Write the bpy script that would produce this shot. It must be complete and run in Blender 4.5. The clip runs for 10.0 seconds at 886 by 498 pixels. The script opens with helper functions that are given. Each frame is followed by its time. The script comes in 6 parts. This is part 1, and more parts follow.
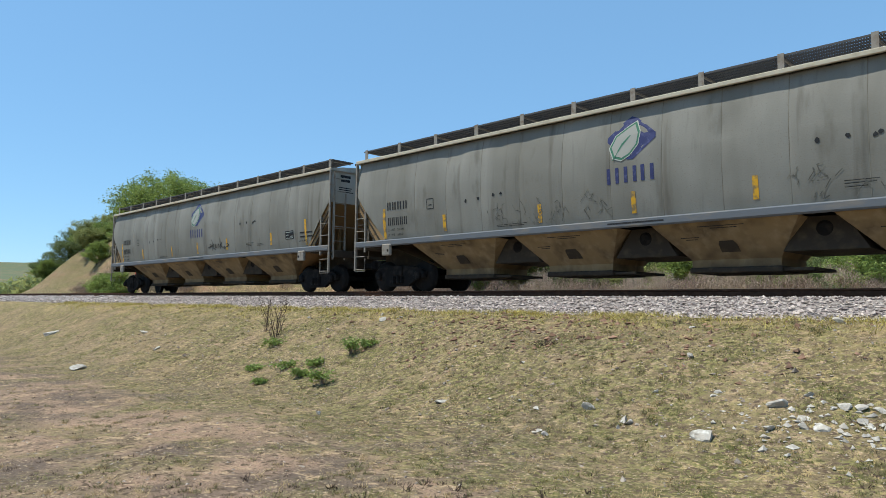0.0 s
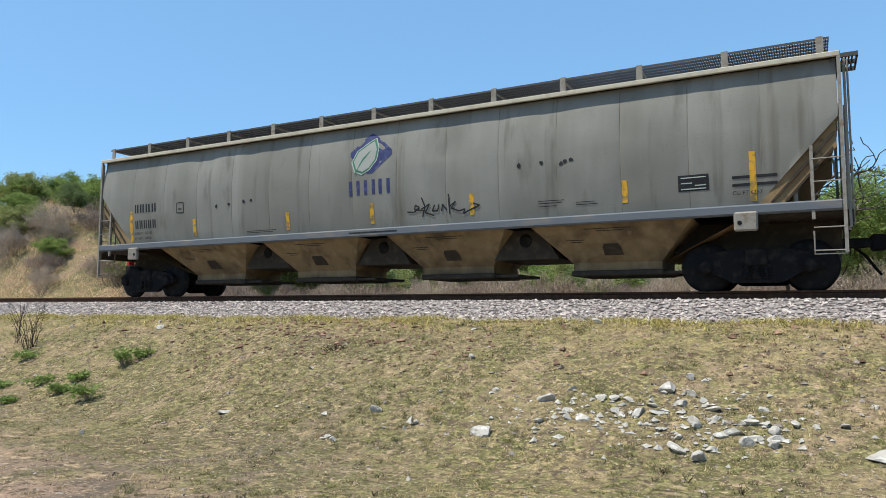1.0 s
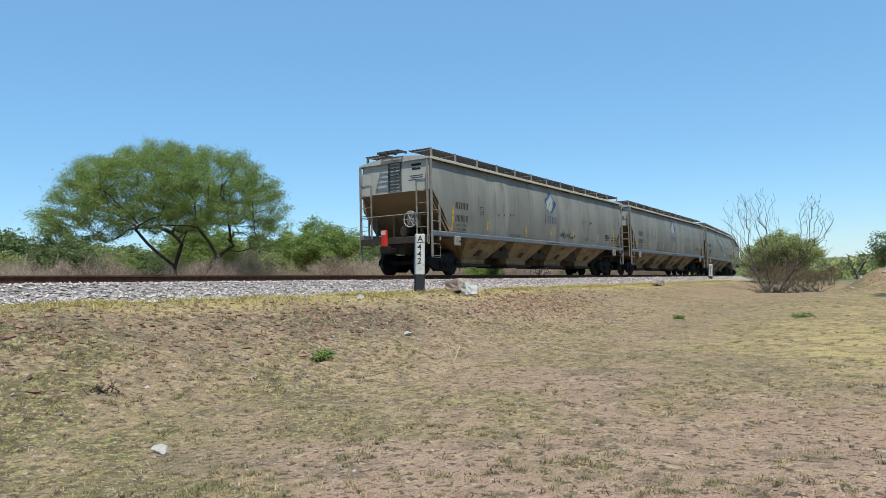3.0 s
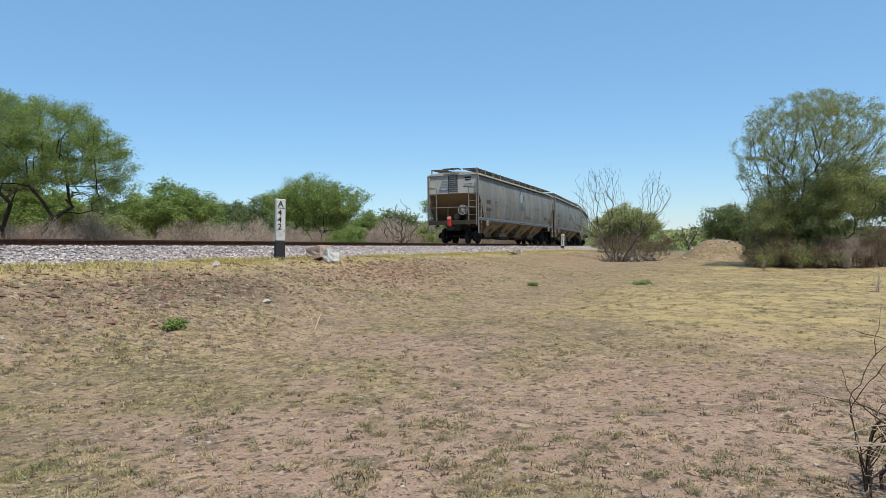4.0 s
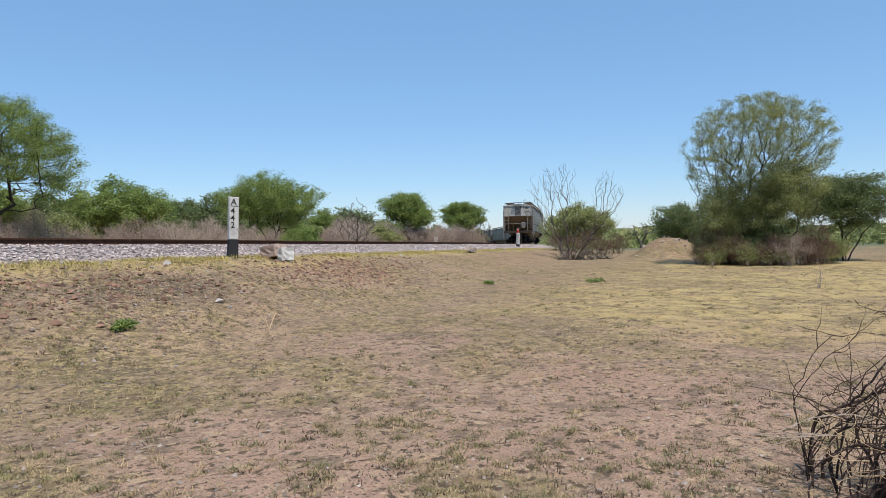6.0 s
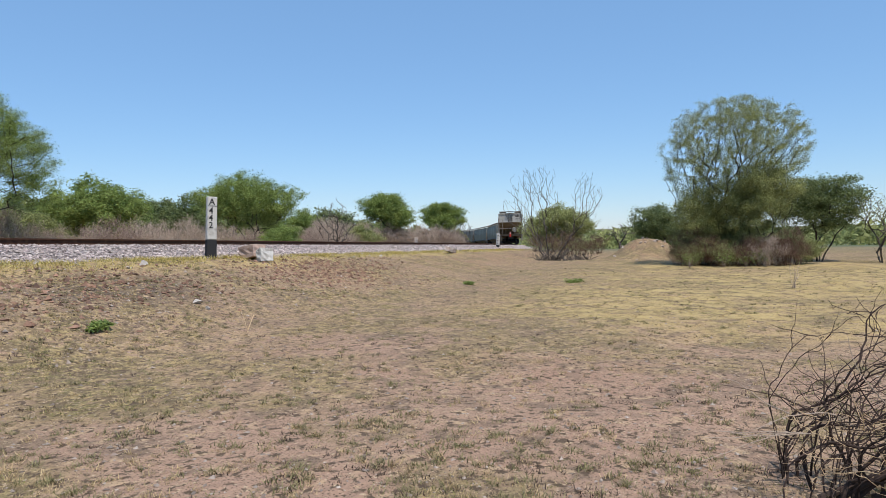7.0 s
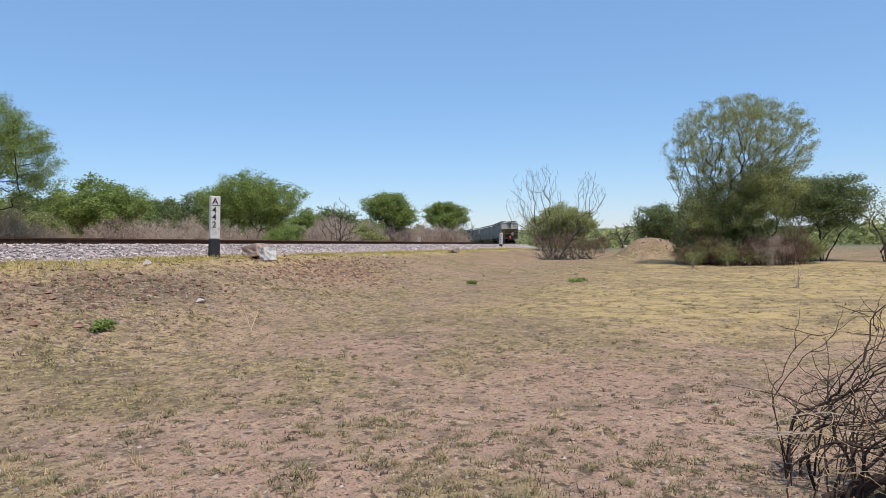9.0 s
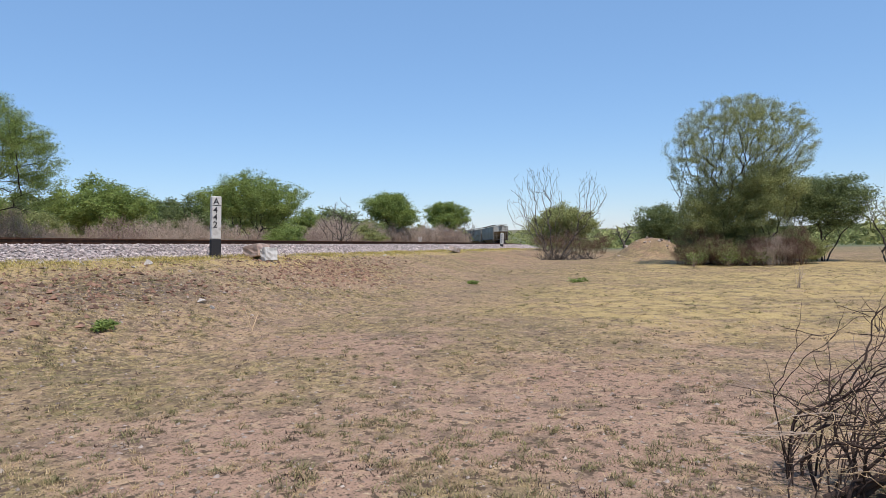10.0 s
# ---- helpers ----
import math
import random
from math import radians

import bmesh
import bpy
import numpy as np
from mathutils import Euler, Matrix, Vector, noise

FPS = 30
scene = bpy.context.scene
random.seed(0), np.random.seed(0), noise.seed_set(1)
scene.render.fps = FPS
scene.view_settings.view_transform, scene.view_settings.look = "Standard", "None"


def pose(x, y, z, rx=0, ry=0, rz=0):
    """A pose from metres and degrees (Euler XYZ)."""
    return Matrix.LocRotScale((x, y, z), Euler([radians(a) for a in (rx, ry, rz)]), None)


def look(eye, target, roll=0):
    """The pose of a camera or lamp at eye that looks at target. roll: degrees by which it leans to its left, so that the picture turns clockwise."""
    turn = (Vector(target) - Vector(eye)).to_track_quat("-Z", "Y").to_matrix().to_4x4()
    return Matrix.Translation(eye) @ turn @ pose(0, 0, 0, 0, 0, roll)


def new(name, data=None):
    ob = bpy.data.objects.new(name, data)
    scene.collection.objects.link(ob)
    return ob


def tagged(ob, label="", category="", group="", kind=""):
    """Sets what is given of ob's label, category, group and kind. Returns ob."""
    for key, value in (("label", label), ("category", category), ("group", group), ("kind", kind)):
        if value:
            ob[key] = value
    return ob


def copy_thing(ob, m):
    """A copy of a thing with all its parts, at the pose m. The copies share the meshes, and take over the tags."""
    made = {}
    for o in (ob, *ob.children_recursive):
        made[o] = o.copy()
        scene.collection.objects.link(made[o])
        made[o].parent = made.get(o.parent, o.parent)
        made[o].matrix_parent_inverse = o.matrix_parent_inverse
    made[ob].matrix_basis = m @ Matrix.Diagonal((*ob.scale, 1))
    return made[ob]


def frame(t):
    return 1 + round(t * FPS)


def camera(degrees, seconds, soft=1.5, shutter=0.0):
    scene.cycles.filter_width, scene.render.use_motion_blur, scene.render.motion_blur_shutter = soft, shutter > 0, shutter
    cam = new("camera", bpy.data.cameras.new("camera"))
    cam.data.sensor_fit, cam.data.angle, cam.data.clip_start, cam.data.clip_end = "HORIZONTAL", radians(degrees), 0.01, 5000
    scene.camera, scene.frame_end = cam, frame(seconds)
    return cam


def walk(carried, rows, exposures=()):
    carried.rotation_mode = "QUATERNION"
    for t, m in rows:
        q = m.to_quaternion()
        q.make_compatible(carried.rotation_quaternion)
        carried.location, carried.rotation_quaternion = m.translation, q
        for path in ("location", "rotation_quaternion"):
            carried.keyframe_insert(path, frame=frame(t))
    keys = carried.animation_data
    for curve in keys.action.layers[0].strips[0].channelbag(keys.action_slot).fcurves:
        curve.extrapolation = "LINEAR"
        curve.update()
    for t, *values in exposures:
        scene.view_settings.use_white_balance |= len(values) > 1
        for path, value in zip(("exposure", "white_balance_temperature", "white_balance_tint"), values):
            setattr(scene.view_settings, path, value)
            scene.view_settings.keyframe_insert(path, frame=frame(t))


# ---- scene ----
EYE = 1.6            # height of the lens over the field
cam = camera(64.99, 10.0, soft=0.6)
PATH = [
    (0.0, pose(0, 0, EYE, 95.45, 0.34, 45.04)),
    (0.3, pose(0, 0, EYE, 95.50, 0.37, 42.70)),
    (0.4, pose(0, 0, EYE, 95.54, 0.39, 41.44)),
    (0.5, pose(0, 0, EYE, 95.59, 0.40, 39.94)),
    (0.7, pose(0, 0, EYE, 95.62, 0.75, 36.34)),
    (0.9, pose(0, 0, EYE, 95.66, 0.95, 31.28)),
    (1.0, pose(0, 0, EYE, 95.61, 1.14, 27.95)),
    (1.1, pose(0, 0, EYE, 96.55, 1.13, 23.70)),
    (1.2, pose(0, 0, EYE, 96.98, 1.25, 18.37)),
    (1.3, pose(0, 0, EYE, 96.72, 1.24, 13.78)),
    (1.5, pose(0, 0, EYE, 96.41, 1.28, 6.67)),
    (1.6, pose(0, 0, EYE, 96.12, 1.80, 1.42)),
    (1.8, pose(0, 0, EYE, 95.66, 2.25, -6.11)),
    (1.9, pose(0, 0, EYE, 95.42, 2.45, -12.65)),
    (2.0, pose(0, 0, EYE, 95.30, 2.77, -18.76)),
    (2.1, pose(0, 0, EYE, 94.72, 2.50, -25.97)),
    (2.2, pose(0, 0, EYE, 94.34, 2.57, -32.18)),
    (2.3, pose(0, 0, EYE, 94.12, 2.60, -36.12)),
    (2.5, pose(0, 0, EYE, 93.87, 2.48, -42.37)),
    (2.7, pose(0, 0, EYE, 93.20, 2.20, -48.30)),
    (2.8, pose(0, 0, EYE, 92.40, 2.10, -51.60)),
    (3.0, pose(0, 0, EYE, 91.77, 2.03, -56.40)),
    (3.2, pose(0, 0, EYE, 91.43, 1.92, -60.47)),
    (4.3, pose(0, 0, EYE, 88.38, 1.20, -68.41)),
    (4.5, pose(0, 0, EYE, 88.42, 1.20, -68.76)),
    (5.0, pose(0, 0, EYE, 88.53, 1.28, -69.24)),
    (5.5, pose(0, 0, EYE, 88.52, 1.16, -70.70)),
    (6.0, pose(0, 0, EYE, 88.56, 1.25, -71.28)),
    (6.2, pose(0, 0, EYE, 88.55, 1.20, -72.30)),
    (7.5, pose(0, 0, EYE, 88.57, 1.14, -72.95)),
    (8.0, pose(0, 0, EYE, 88.52, 1.13, -72.82)),
    (9.0, pose(0, 0, EYE, 88.52, 1.15, -72.67)),
    (10.0, pose(0, 0, EYE, 88.53, 1.15, -72.59)),
]
walk(cam, PATH, exposures=[(0.0, 0.10, 6650, 3), (1.0, 0.22, 6650, 4), (2.2, 0.27, 6700, 6), (3.1, -0.02, 6350, 1), (4.5, -0.09, 6600, 9), (7.5, -0.10, 6550, 13), (10.0, -0.10, 6600, 16)])

# ---- light ----
SUN_EL, SUN_AZ = 66.0, 222.0      # degrees; azimuth from +Y, clockwise
world = bpy.data.worlds.new("sky")
scene.world = world
world.use_nodes = True
wn = world.node_tree.nodes
sky = wn.new("ShaderNodeTexSky")
sky.sky_type = "NISHITA"
sky.sun_disc = False
sky.sun_elevation, sky.sun_rotation = radians(SUN_EL), radians(SUN_AZ)
sky.altitude, sky.air_density, sky.dust_density, sky.ozone_density = 300, 1.0, 0.0, 2.0
wn["Background"].inputs["Strength"].default_value = 0.15
tone = wn.new("ShaderNodeHueSaturation")          # the clear, slightly greenish blue of a dry noon sky
tone.inputs["Hue"].default_value, tone.inputs["Saturation"].default_value = 0.495, 1.08
world.node_tree.links.new(sky.outputs["Color"], tone.inputs["Color"])
tint = wn.new("ShaderNodeMix")
tint.data_type, tint.blend_type = "RGBA", "MULTIPLY"
tint.inputs["Factor"].default_value, tint.inputs["B"].default_value = 1.0, (0.87, 0.985, 1.10, 1)
world.node_tree.links.new(tone.outputs["Color"], tint.inputs["A"])
haze = wn.new("ShaderNodeMix")                      # an even blue that softens the gradient towards the horizon
haze.data_type = "RGBA"
haze.inputs["Factor"].default_value, haze.inputs["B"].default_value = 0.5, (1.75, 3.35, 5.75, 1)
world.node_tree.links.new(tint.outputs["Result"], haze.inputs["A"])
world.node_tree.links.new(haze.outputs["Result"], wn["Background"].inputs["Color"])
sun = new("sun", bpy.data.lights.new("sun", "SUN"))
sun.data.energy, sun.data.angle, sun.data.color = 5.0, radians(0.53), (1.0, 0.95, 0.87)
sa, se = radians(SUN_AZ), radians(SUN_EL)
sun.matrix_world = look((math.sin(sa) * math.cos(se) * 50, math.cos(sa) * math.cos(se) * 50, math.sin(se) * 50), (0, 0, 0))

# ---- materials ----


def mat(name, base, rough=0.8, metal=0.0, bump=0.0, bscale=20.0, layers=(), spec=0.2, island=0.0, thin=0.0):
    """Base colour with noise layers (colour, scale, low, high, stretch) over it, bump, and variation per loose piece."""
    m = bpy.data.materials.new(name)
    m.use_nodes = True
    nt, n, lk = m.node_tree, m.node_tree.nodes, m.node_tree.links
    b = n["Principled BSDF"]
    b.inputs["Roughness"].default_value, b.inputs["Metallic"].default_value = rough, metal
    b.inputs["Specular IOR Level"].default_value = spec
    tc = n.new("ShaderNodeTexCoord")
    rgb = n.new("ShaderNodeRGB")
    rgb.outputs[0].default_value = (*base, 1)
    out = rgb.outputs[0]
    for col, sc, lo, hi, st in layers:
        mp = n.new("ShaderNodeMapping")
        mp.inputs["Scale"].default_value = st
        tx = n.new("ShaderNodeTexNoise")
        tx.inputs["Scale"].default_value, tx.inputs["Detail"].default_value = sc, 6
        lk.new(tc.outputs["Object"], mp.inputs[0])
        lk.new(mp.outputs[0], tx.inputs["Vector"])
        rp = n.new("ShaderNodeMapRange")
        rp.inputs["From Min"].default_value, rp.inputs["From Max"].default_value = lo, hi
        lk.new(tx.outputs["Fac"], rp.inputs["Value"])
        mx = n.new("ShaderNodeMix")
        mx.data_type = "RGBA"
        lk.new(rp.outputs[0], mx.inputs["Factor"])
        lk.new(out, mx.inputs["A"])
        mx.inputs["B"].default_value = (*col, 1)
        out = mx.outputs["Result"]
    if island:
        ge = n.new("ShaderNodeNewGeometry")
        hs = n.new("ShaderNodeHueSaturation")
        mr = n.new("ShaderNodeMapRange")
        mr.inputs["To Min"].default_value, mr.inputs["To Max"].default_value = 1 - island, 1 + island
        lk.new(ge.outputs["Random Per Island"], mr.inputs["Value"])
        lk.new(mr.outputs[0], hs.inputs["Value"])
        lk.new(out, hs.inputs["Color"])
        out = hs.outputs["Color"]
    lk.new(out, b.inputs["Base Color"])
    if thin:
        tl, ms = n.new("ShaderNodeBsdfTranslucent"), n.new("ShaderNodeMixShader")
        ms.inputs[0].default_value = thin
        lk.new(out, tl.inputs["Color"])
        lk.new(b.outputs[0], ms.inputs[1])
        lk.new(tl.outputs[0], ms.inputs[2])
        lk.new(ms.outputs[0], n["Material Output"].inputs["Surface"])
    if bump:
        bt = n.new("ShaderNodeTexNoise")
        bt.inputs["Scale"].default_value, bt.inputs["Detail"].default_value = bscale, 8
        lk.new(tc.outputs["Object"], bt.inputs["Vector"])
        bp = n.new("ShaderNodeBump")
        bp.inputs["Strength"].default_value, bp.inputs["Distance"].default_value = bump, 0.02
        lk.new(bt.outputs["Fac"], bp.inputs["Height"])
        lk.new(bp.outputs[0], b.inputs["Normal"])
    return m


ONE = (1, 1, 1)
M = {
    "paint": mat("weathered_grey_paint", (0.185, 0.176, 0.153), 0.58, 0, 0.12, 30, [
        ((0.165, 0.155, 0.132), 1.3, 0.48, 0.76, (1, 1, 0.10)), ((0.25, 0.24, 0.215), 0.9, 0.46, 0.72, (1, 1, 0.2)),
        ((0.11, 0.097, 0.08), 4.0, 0.57, 0.80, (1, 1, 0.05)), ((0.12, 0.11, 0.09), 1.7, 0.62, 0.76, (1, 1, 0.35)), ((0.16, 0.135, 0.10), 40, 0.6, 0.8, ONE)], spec=0.18),
    "seam": mat("stained_weld", (0.18, 0.166, 0.138), 0.8, 0, 0.1, 30, [((0.11, 0.095, 0.076), 2.5, 0.45, 0.65, (1, 1, 0.5))], spec=0.2),
    "sill": mat("blue_grey_sill_paint", (0.115, 0.125, 0.142), 0.7, 0, 0.1, 30, [((0.2, 0.17, 0.14), 4, 0.55, 0.8, (0.3, 1, 1))]),
    "endwall": mat("pale_end_paint", (0.40, 0.385, 0.345), 0.65, 0, 0.1, 30, [((0.34, 0.30, 0.24), 3, 0.5, 0.8, (1, 1, 0.15))]),
    "tan": mat("dusty_brown_hopper_paint", (0.22, 0.155, 0.082), 0.8, 0, 0.15, 25, [
        ((0.11, 0.078, 0.046), 2.0, 0.46, 0.70, ONE), ((0.28, 0.21, 0.125), 5, 0.5, 0.8, (1, 1, 0.4)), ((0.07, 0.05, 0.035), 0.9, 0.56, 0.74, ONE)], spec=0.2),
    "gusset": mat("tan_end_gusset", (0.25, 0.165, 0.085), 0.75, 0, 0.15, 25, [((0.19, 0.12, 0.06), 3, 0.5, 0.72, (1, 1, 0.3)), ((0.09, 0.06, 0.035), 6, 0.58, 0.74, ONE)]),
    "slope": mat("rusty_tan_slope_sheet", (0.21, 0.13, 0.06), 0.75, 0, 0.15, 25, [((0.20, 0.12, 0.06), 3, 0.45, 0.75, (1, 1, 0.3))]),
    "roof": mat("roof_paint", (0.42, 0.40, 0.36), 0.7, 0, 0.1, 20, [((0.28, 0.24, 0.19), 3, 0.45, 0.75, ONE)]),
    "eave": mat("pale_roof_rim", (0.47, 0.42, 0.33), 0.6, 0, 0.1, 20, [((0.36, 0.3, 0.22), 5, 0.5, 0.8, ONE)]),
    "grate": mat("galvanised_grating", (0.075, 0.073, 0.075), 0.7, 0.1, 0.1, 20),
    "steel": mat("dark_truck_steel", (0.013, 0.012, 0.012), 0.9, 0.0, 0.3, 30, [((0.04, 0.034, 0.028), 6, 0.5, 0.8, ONE)], spec=0.1),
    "wheel": mat("worn_wheel_steel", (0.014, 0.013, 0.013), 0.8, 0.1, 0.1, 30, [((0.04, 0.032, 0.026), 6, 0.5, 0.8, ONE)], spec=0.15),
        "iron": mat("grimy_underframe", (0.045, 0.036, 0.028), 0.85, 0.0, 0.2, 25, [((0.09, 0.068, 0.046), 5, 0.5, 0.8, ONE)], spec=0.15),
    "rung": mat("ladder_paint", (0.25, 0.225, 0.195), 0.6, 0.1, 0.1, 25, [((0.16, 0.11, 0.07), 8, 0.5, 0.75, ONE)]),
    "yellow": mat("yellow_reflector_tape", (0.62, 0.33, 0.03), 0.5, 0, 0, 20, [((0.24, 0.17, 0.08), 9, 0.46, 0.62, ONE)]),
    "black": mat("black_stencil_paint", (0.02, 0.02, 0.022), 0.6, 0, 0, 20, [((0.12, 0.12, 0.11), 25, 0.6, 0.8, ONE)]),
    "faded": mat("faded_black_scribble", (0.10, 0.095, 0.085), 0.7, 0, 0, 20, [((0.2, 0.19, 0.16), 9, 0.45, 0.6, ONE)]),
    "navy": mat("navy_emblem_paint", (0.04, 0.046, 0.125), 0.5, 0, 0, 20, [((0.12, 0.13, 0.24), 10, 0.55, 0.8, ONE)]),
    "leafpale": mat("pale_emblem_paint", (0.40, 0.42, 0.38), 0.5),
    "leafin": mat("grey_emblem_paint", (0.32, 0.32, 0.29), 0.5),
    "leafgreen": mat("green_emblem_paint", (0.06, 0.17, 0.11), 0.5),
    "red": mat("red_marker_paint", (0.50, 0.03, 0.02), 0.45),
    "white": mat("old_white_paint", (0.56, 0.54, 0.50), 0.8, 0, 0.3, 30, [((0.36, 0.33, 0.29), 7, 0.5, 0.75, ONE)]),
    "tar": mat("black_base_paint", (0.03, 0.03, 0.032), 0.8, 0, 0.3, 30),
    "rail": mat("rusty_rail_side", (0.075, 0.036, 0.022), 0.8, 0.3, 0.2, 40, [((0.12, 0.06, 0.035), 8, 0.45, 0.7, ONE)]),
    "railtop": mat("polished_rail_head", (0.28, 0.25, 0.23), 0.35, 0.9),
    "tie": mat("weathered_sleeper", (0.17, 0.145, 0.125), 0.9, 0, 0.4, 20, [((0.09, 0.075, 0.06), 3, 0.4, 0.7, (0.3, 3, 1))]),
    "ballast": mat("ballast_bed", (0.30, 0.265, 0.25), 0.95, 0, 1.0, 14, [((0.12, 0.10, 0.095), 12, 0.42, 0.6, ONE), ((0.46, 0.43, 0.41), 16, 0.55, 0.7, ONE)]),
    "stone": mat("ballast_stone", (0.45, 0.385, 0.35), 0.9, 0, 0.4, 40, [((0.27, 0.22, 0.21), 9, 0.4, 0.65, ONE)], island=0.45),
    "rock": mat("pale_limestone", (0.40, 0.36, 0.315), 0.9, 0, 0.6, 18, [((0.30, 0.27, 0.24), 7, 0.45, 0.65, ONE), ((0.62, 0.585, 0.53), 14, 0.5, 0.7, ONE)]),
    "pebble": mat("brown_pebble", (0.33, 0.28, 0.235), 0.95, 0, 0.4, 25, [((0.2, 0.15, 0.12), 9, 0.45, 0.65, ONE)], island=0.35),
    "clod": mat("reddish_earth_clod", (0.25, 0.15, 0.105), 1.0, 0, 0.5, 30, [((0.13, 0.085, 0.065), 5, 0.45, 0.65, ONE)], island=0.35, spec=0.05),
    "thicket": mat("brown_thicket_stems", (0.15, 0.095, 0.066), 0.95, island=0.5),
    "bark": mat("dark_mesquite_bark", (0.055, 0.043, 0.036), 0.95, 0, 0.6, 30, [((0.10, 0.085, 0.07), 8, 0.45, 0.7, (1, 1, 0.3))]),
    "deadwood": mat("grey_dead_wood", (0.075, 0.062, 0.052), 0.95, 0, 0.5, 30, [((0.18, 0.155, 0.135), 6, 0.45, 0.7, (1, 1, 0.3))]),
    "twig": mat("dry_brown_twigs", (0.29, 0.215, 0.17), 0.95, island=0.4),
    "brushwood": mat("dry_brush_branches", (0.062, 0.042, 0.034), 0.95, 0, 0.4, 40, island=0.5),
    "leaf": mat("mesquite_leaves", (0.235, 0.30, 0.085), 0.7, island=0.4, thin=0.4),
    "leafdark": mat("dark_green_leaves", (0.165, 0.205, 0.082), 0.7, island=0.4, thin=0.35),
    "leafolive": mat("olive_leaves", (0.30, 0.32, 0.125), 0.75, island=0.4, thin=0.35),
    "leafweed": mat("weed_leaves", (0.21, 0.275, 0.075), 0.6, island=0.3, thin=0.3),
    "drygrass": mat("straw_grass", (0.41, 0.31, 0.17), 0.9, island=0.45, thin=0.2),
    "vergegrass": mat("yellow_green_verge_grass", (0.40, 0.335, 0.115), 0.9, island=0.4, thin=0.2),
    "greengrass": mat("green_grass", (0.165, 0.168, 0.056), 0.85, island=0.45, thin=0.2),
    "tuft": mat("olive_tuft_grass", (0.20, 0.18, 0.088), 0.9, island=0.5, thin=0.2),
    "talldry": mat("tall_straw_grass", (0.56, 0.415, 0.26), 0.9, island=0.35, thin=0.3),
    "scrub": mat("dry_scrub_stems", (0.40, 0.315, 0.245), 0.95, island=0.3),
    "pink": mat("pinkish_concrete", (0.50, 0.37, 0.30), 0.9, 0, 0.5, 25, [((0.38, 0.27, 0.22), 4, 0.45, 0.7, ONE)]),
    "concrete": mat("weathered_concrete", (0.52, 0.45, 0.39), 0.9, 0, 0.5, 25, [((0.34, 0.23, 0.18), 3, 0.45, 0.7, ONE)]),
}


def ground_material():
    m = bpy.data.materials.new("field_ground")
    m.use_nodes = True
    n, lk = m.node_tree.nodes, m.node_tree.links
    b = n["Principled BSDF"]
    b.inputs["Roughness"].default_value, b.inputs["Specular IOR Level"].default_value = 1.0, 0.1
    tc = n.new("ShaderNodeTexCoord")

    def noisy(scale, lo, hi, detail=6):
        t = n.new("ShaderNodeTexNoise")
        t.inputs["Scale"].default_value, t.inputs["Detail"].default_value = scale, detail
        lk.new(tc.outputs["Object"], t.inputs["Vector"])
        r = n.new("ShaderNodeMapRange")
        r.inputs["From Min"].default_value, r.inputs["From Max"].default_value = lo, hi
        lk.new(t.outputs["Fac"], r.inputs["Value"])
        return r.outputs[0]

    def mix(fac, a, col):
        x = n.new("ShaderNodeMix")
        x.data_type = "RGBA"
        lk.new(fac, x.inputs["Factor"])
        lk.new(a, x.inputs["A"])
        x.inputs["B"].default_value = (*col, 1)
        return x.outputs["Result"]

    def times(a, b2):
        x = n.new("ShaderNodeMath")
        x.operation = "MULTIPLY"
        lk.new(a, x.inputs[0])
        lk.new(b2, x.inputs[1])
        return x.outputs[0]

    rgb = n.new("ShaderNodeRGB")
    rgb.outputs[0].default_value = (0.315, 0.207, 0.147, 1)
    at = n.new("ShaderNodeAttribute")
    at.attribute_name = "cover"                       # r: grass share, g: green share, b: bare reddish earth
    sp = n.new("ShaderNodeSeparateColor")
    lk.new(at.outputs["Color"], sp.inputs[0])
    far = n.new("ShaderNodeAttribute")
    far.attribute_name = "woods"                      # r: far scrub cover, g: dark ashy earth, b: raw red earth
    fs = n.new("ShaderNodeSeparateColor")
    lk.new(far.outputs["Color"], fs.inputs[0])
    out = mix(noisy(0.45, 0.42, 0.60), rgb.outputs[0], (0.355, 0.24, 0.168))
    out = mix(sp.outputs[2], out, (0.335, 0.218, 0.155))
    out = mix(times(noisy(1.3, 0.38, 0.56, 10), fs.outputs[2]), out, (0.30, 0.155, 0.105))
    out = mix(times(noisy(2.4, 0.40, 0.54, 10), sp.outputs[0]), out, (0.36, 0.265, 0.135))
    out = mix(times(noisy(0.9, 0.34, 0.54, 8), at.outputs["Alpha"]), out, (0.44, 0.325, 0.125))
    out = mix(noisy(0.8, 0.55, 0.70, 10), out, (0.19, 0.135, 0.098))
    out = mix(noisy(2.7, 0.55, 0.66, 10), out, (0.20, 0.14, 0.10))
    out = mix(times(noisy(1.8, 0.34, 0.54, 10), sp.outputs[1]), out, (0.112, 0.106, 0.042))
    out = mix(times(noisy(5.5, 0.47, 0.56, 10), sp.outputs[1]), out, (0.195, 0.178, 0.07))
    out = mix(times(noisy(1.1, 0.36, 0.55, 10), fs.outputs[1]), out, (0.105, 0.083, 0.07))
    out = mix(noisy(5.0, 0.58, 0.66, 10), out, (0.40, 0.285, 0.18))
    out = mix(times(noisy(14.0, 0.52, 0.60, 8), sp.outputs[0]), out, (0.40, 0.30, 0.145))
    out = mix(times(noisy(17.0, 0.53, 0.60, 8), sp.outputs[1]), out, (0.25, 0.215, 0.10))
    out = mix(times(noisy(9.0, 0.53, 0.60, 10), sp.outputs[1]), out, (0.10, 0.088, 0.04))
    out = mix(times(noisy(6.5, 0.50, 0.59, 10), sp.outputs[0]), out, (0.15, 0.112, 0.068))
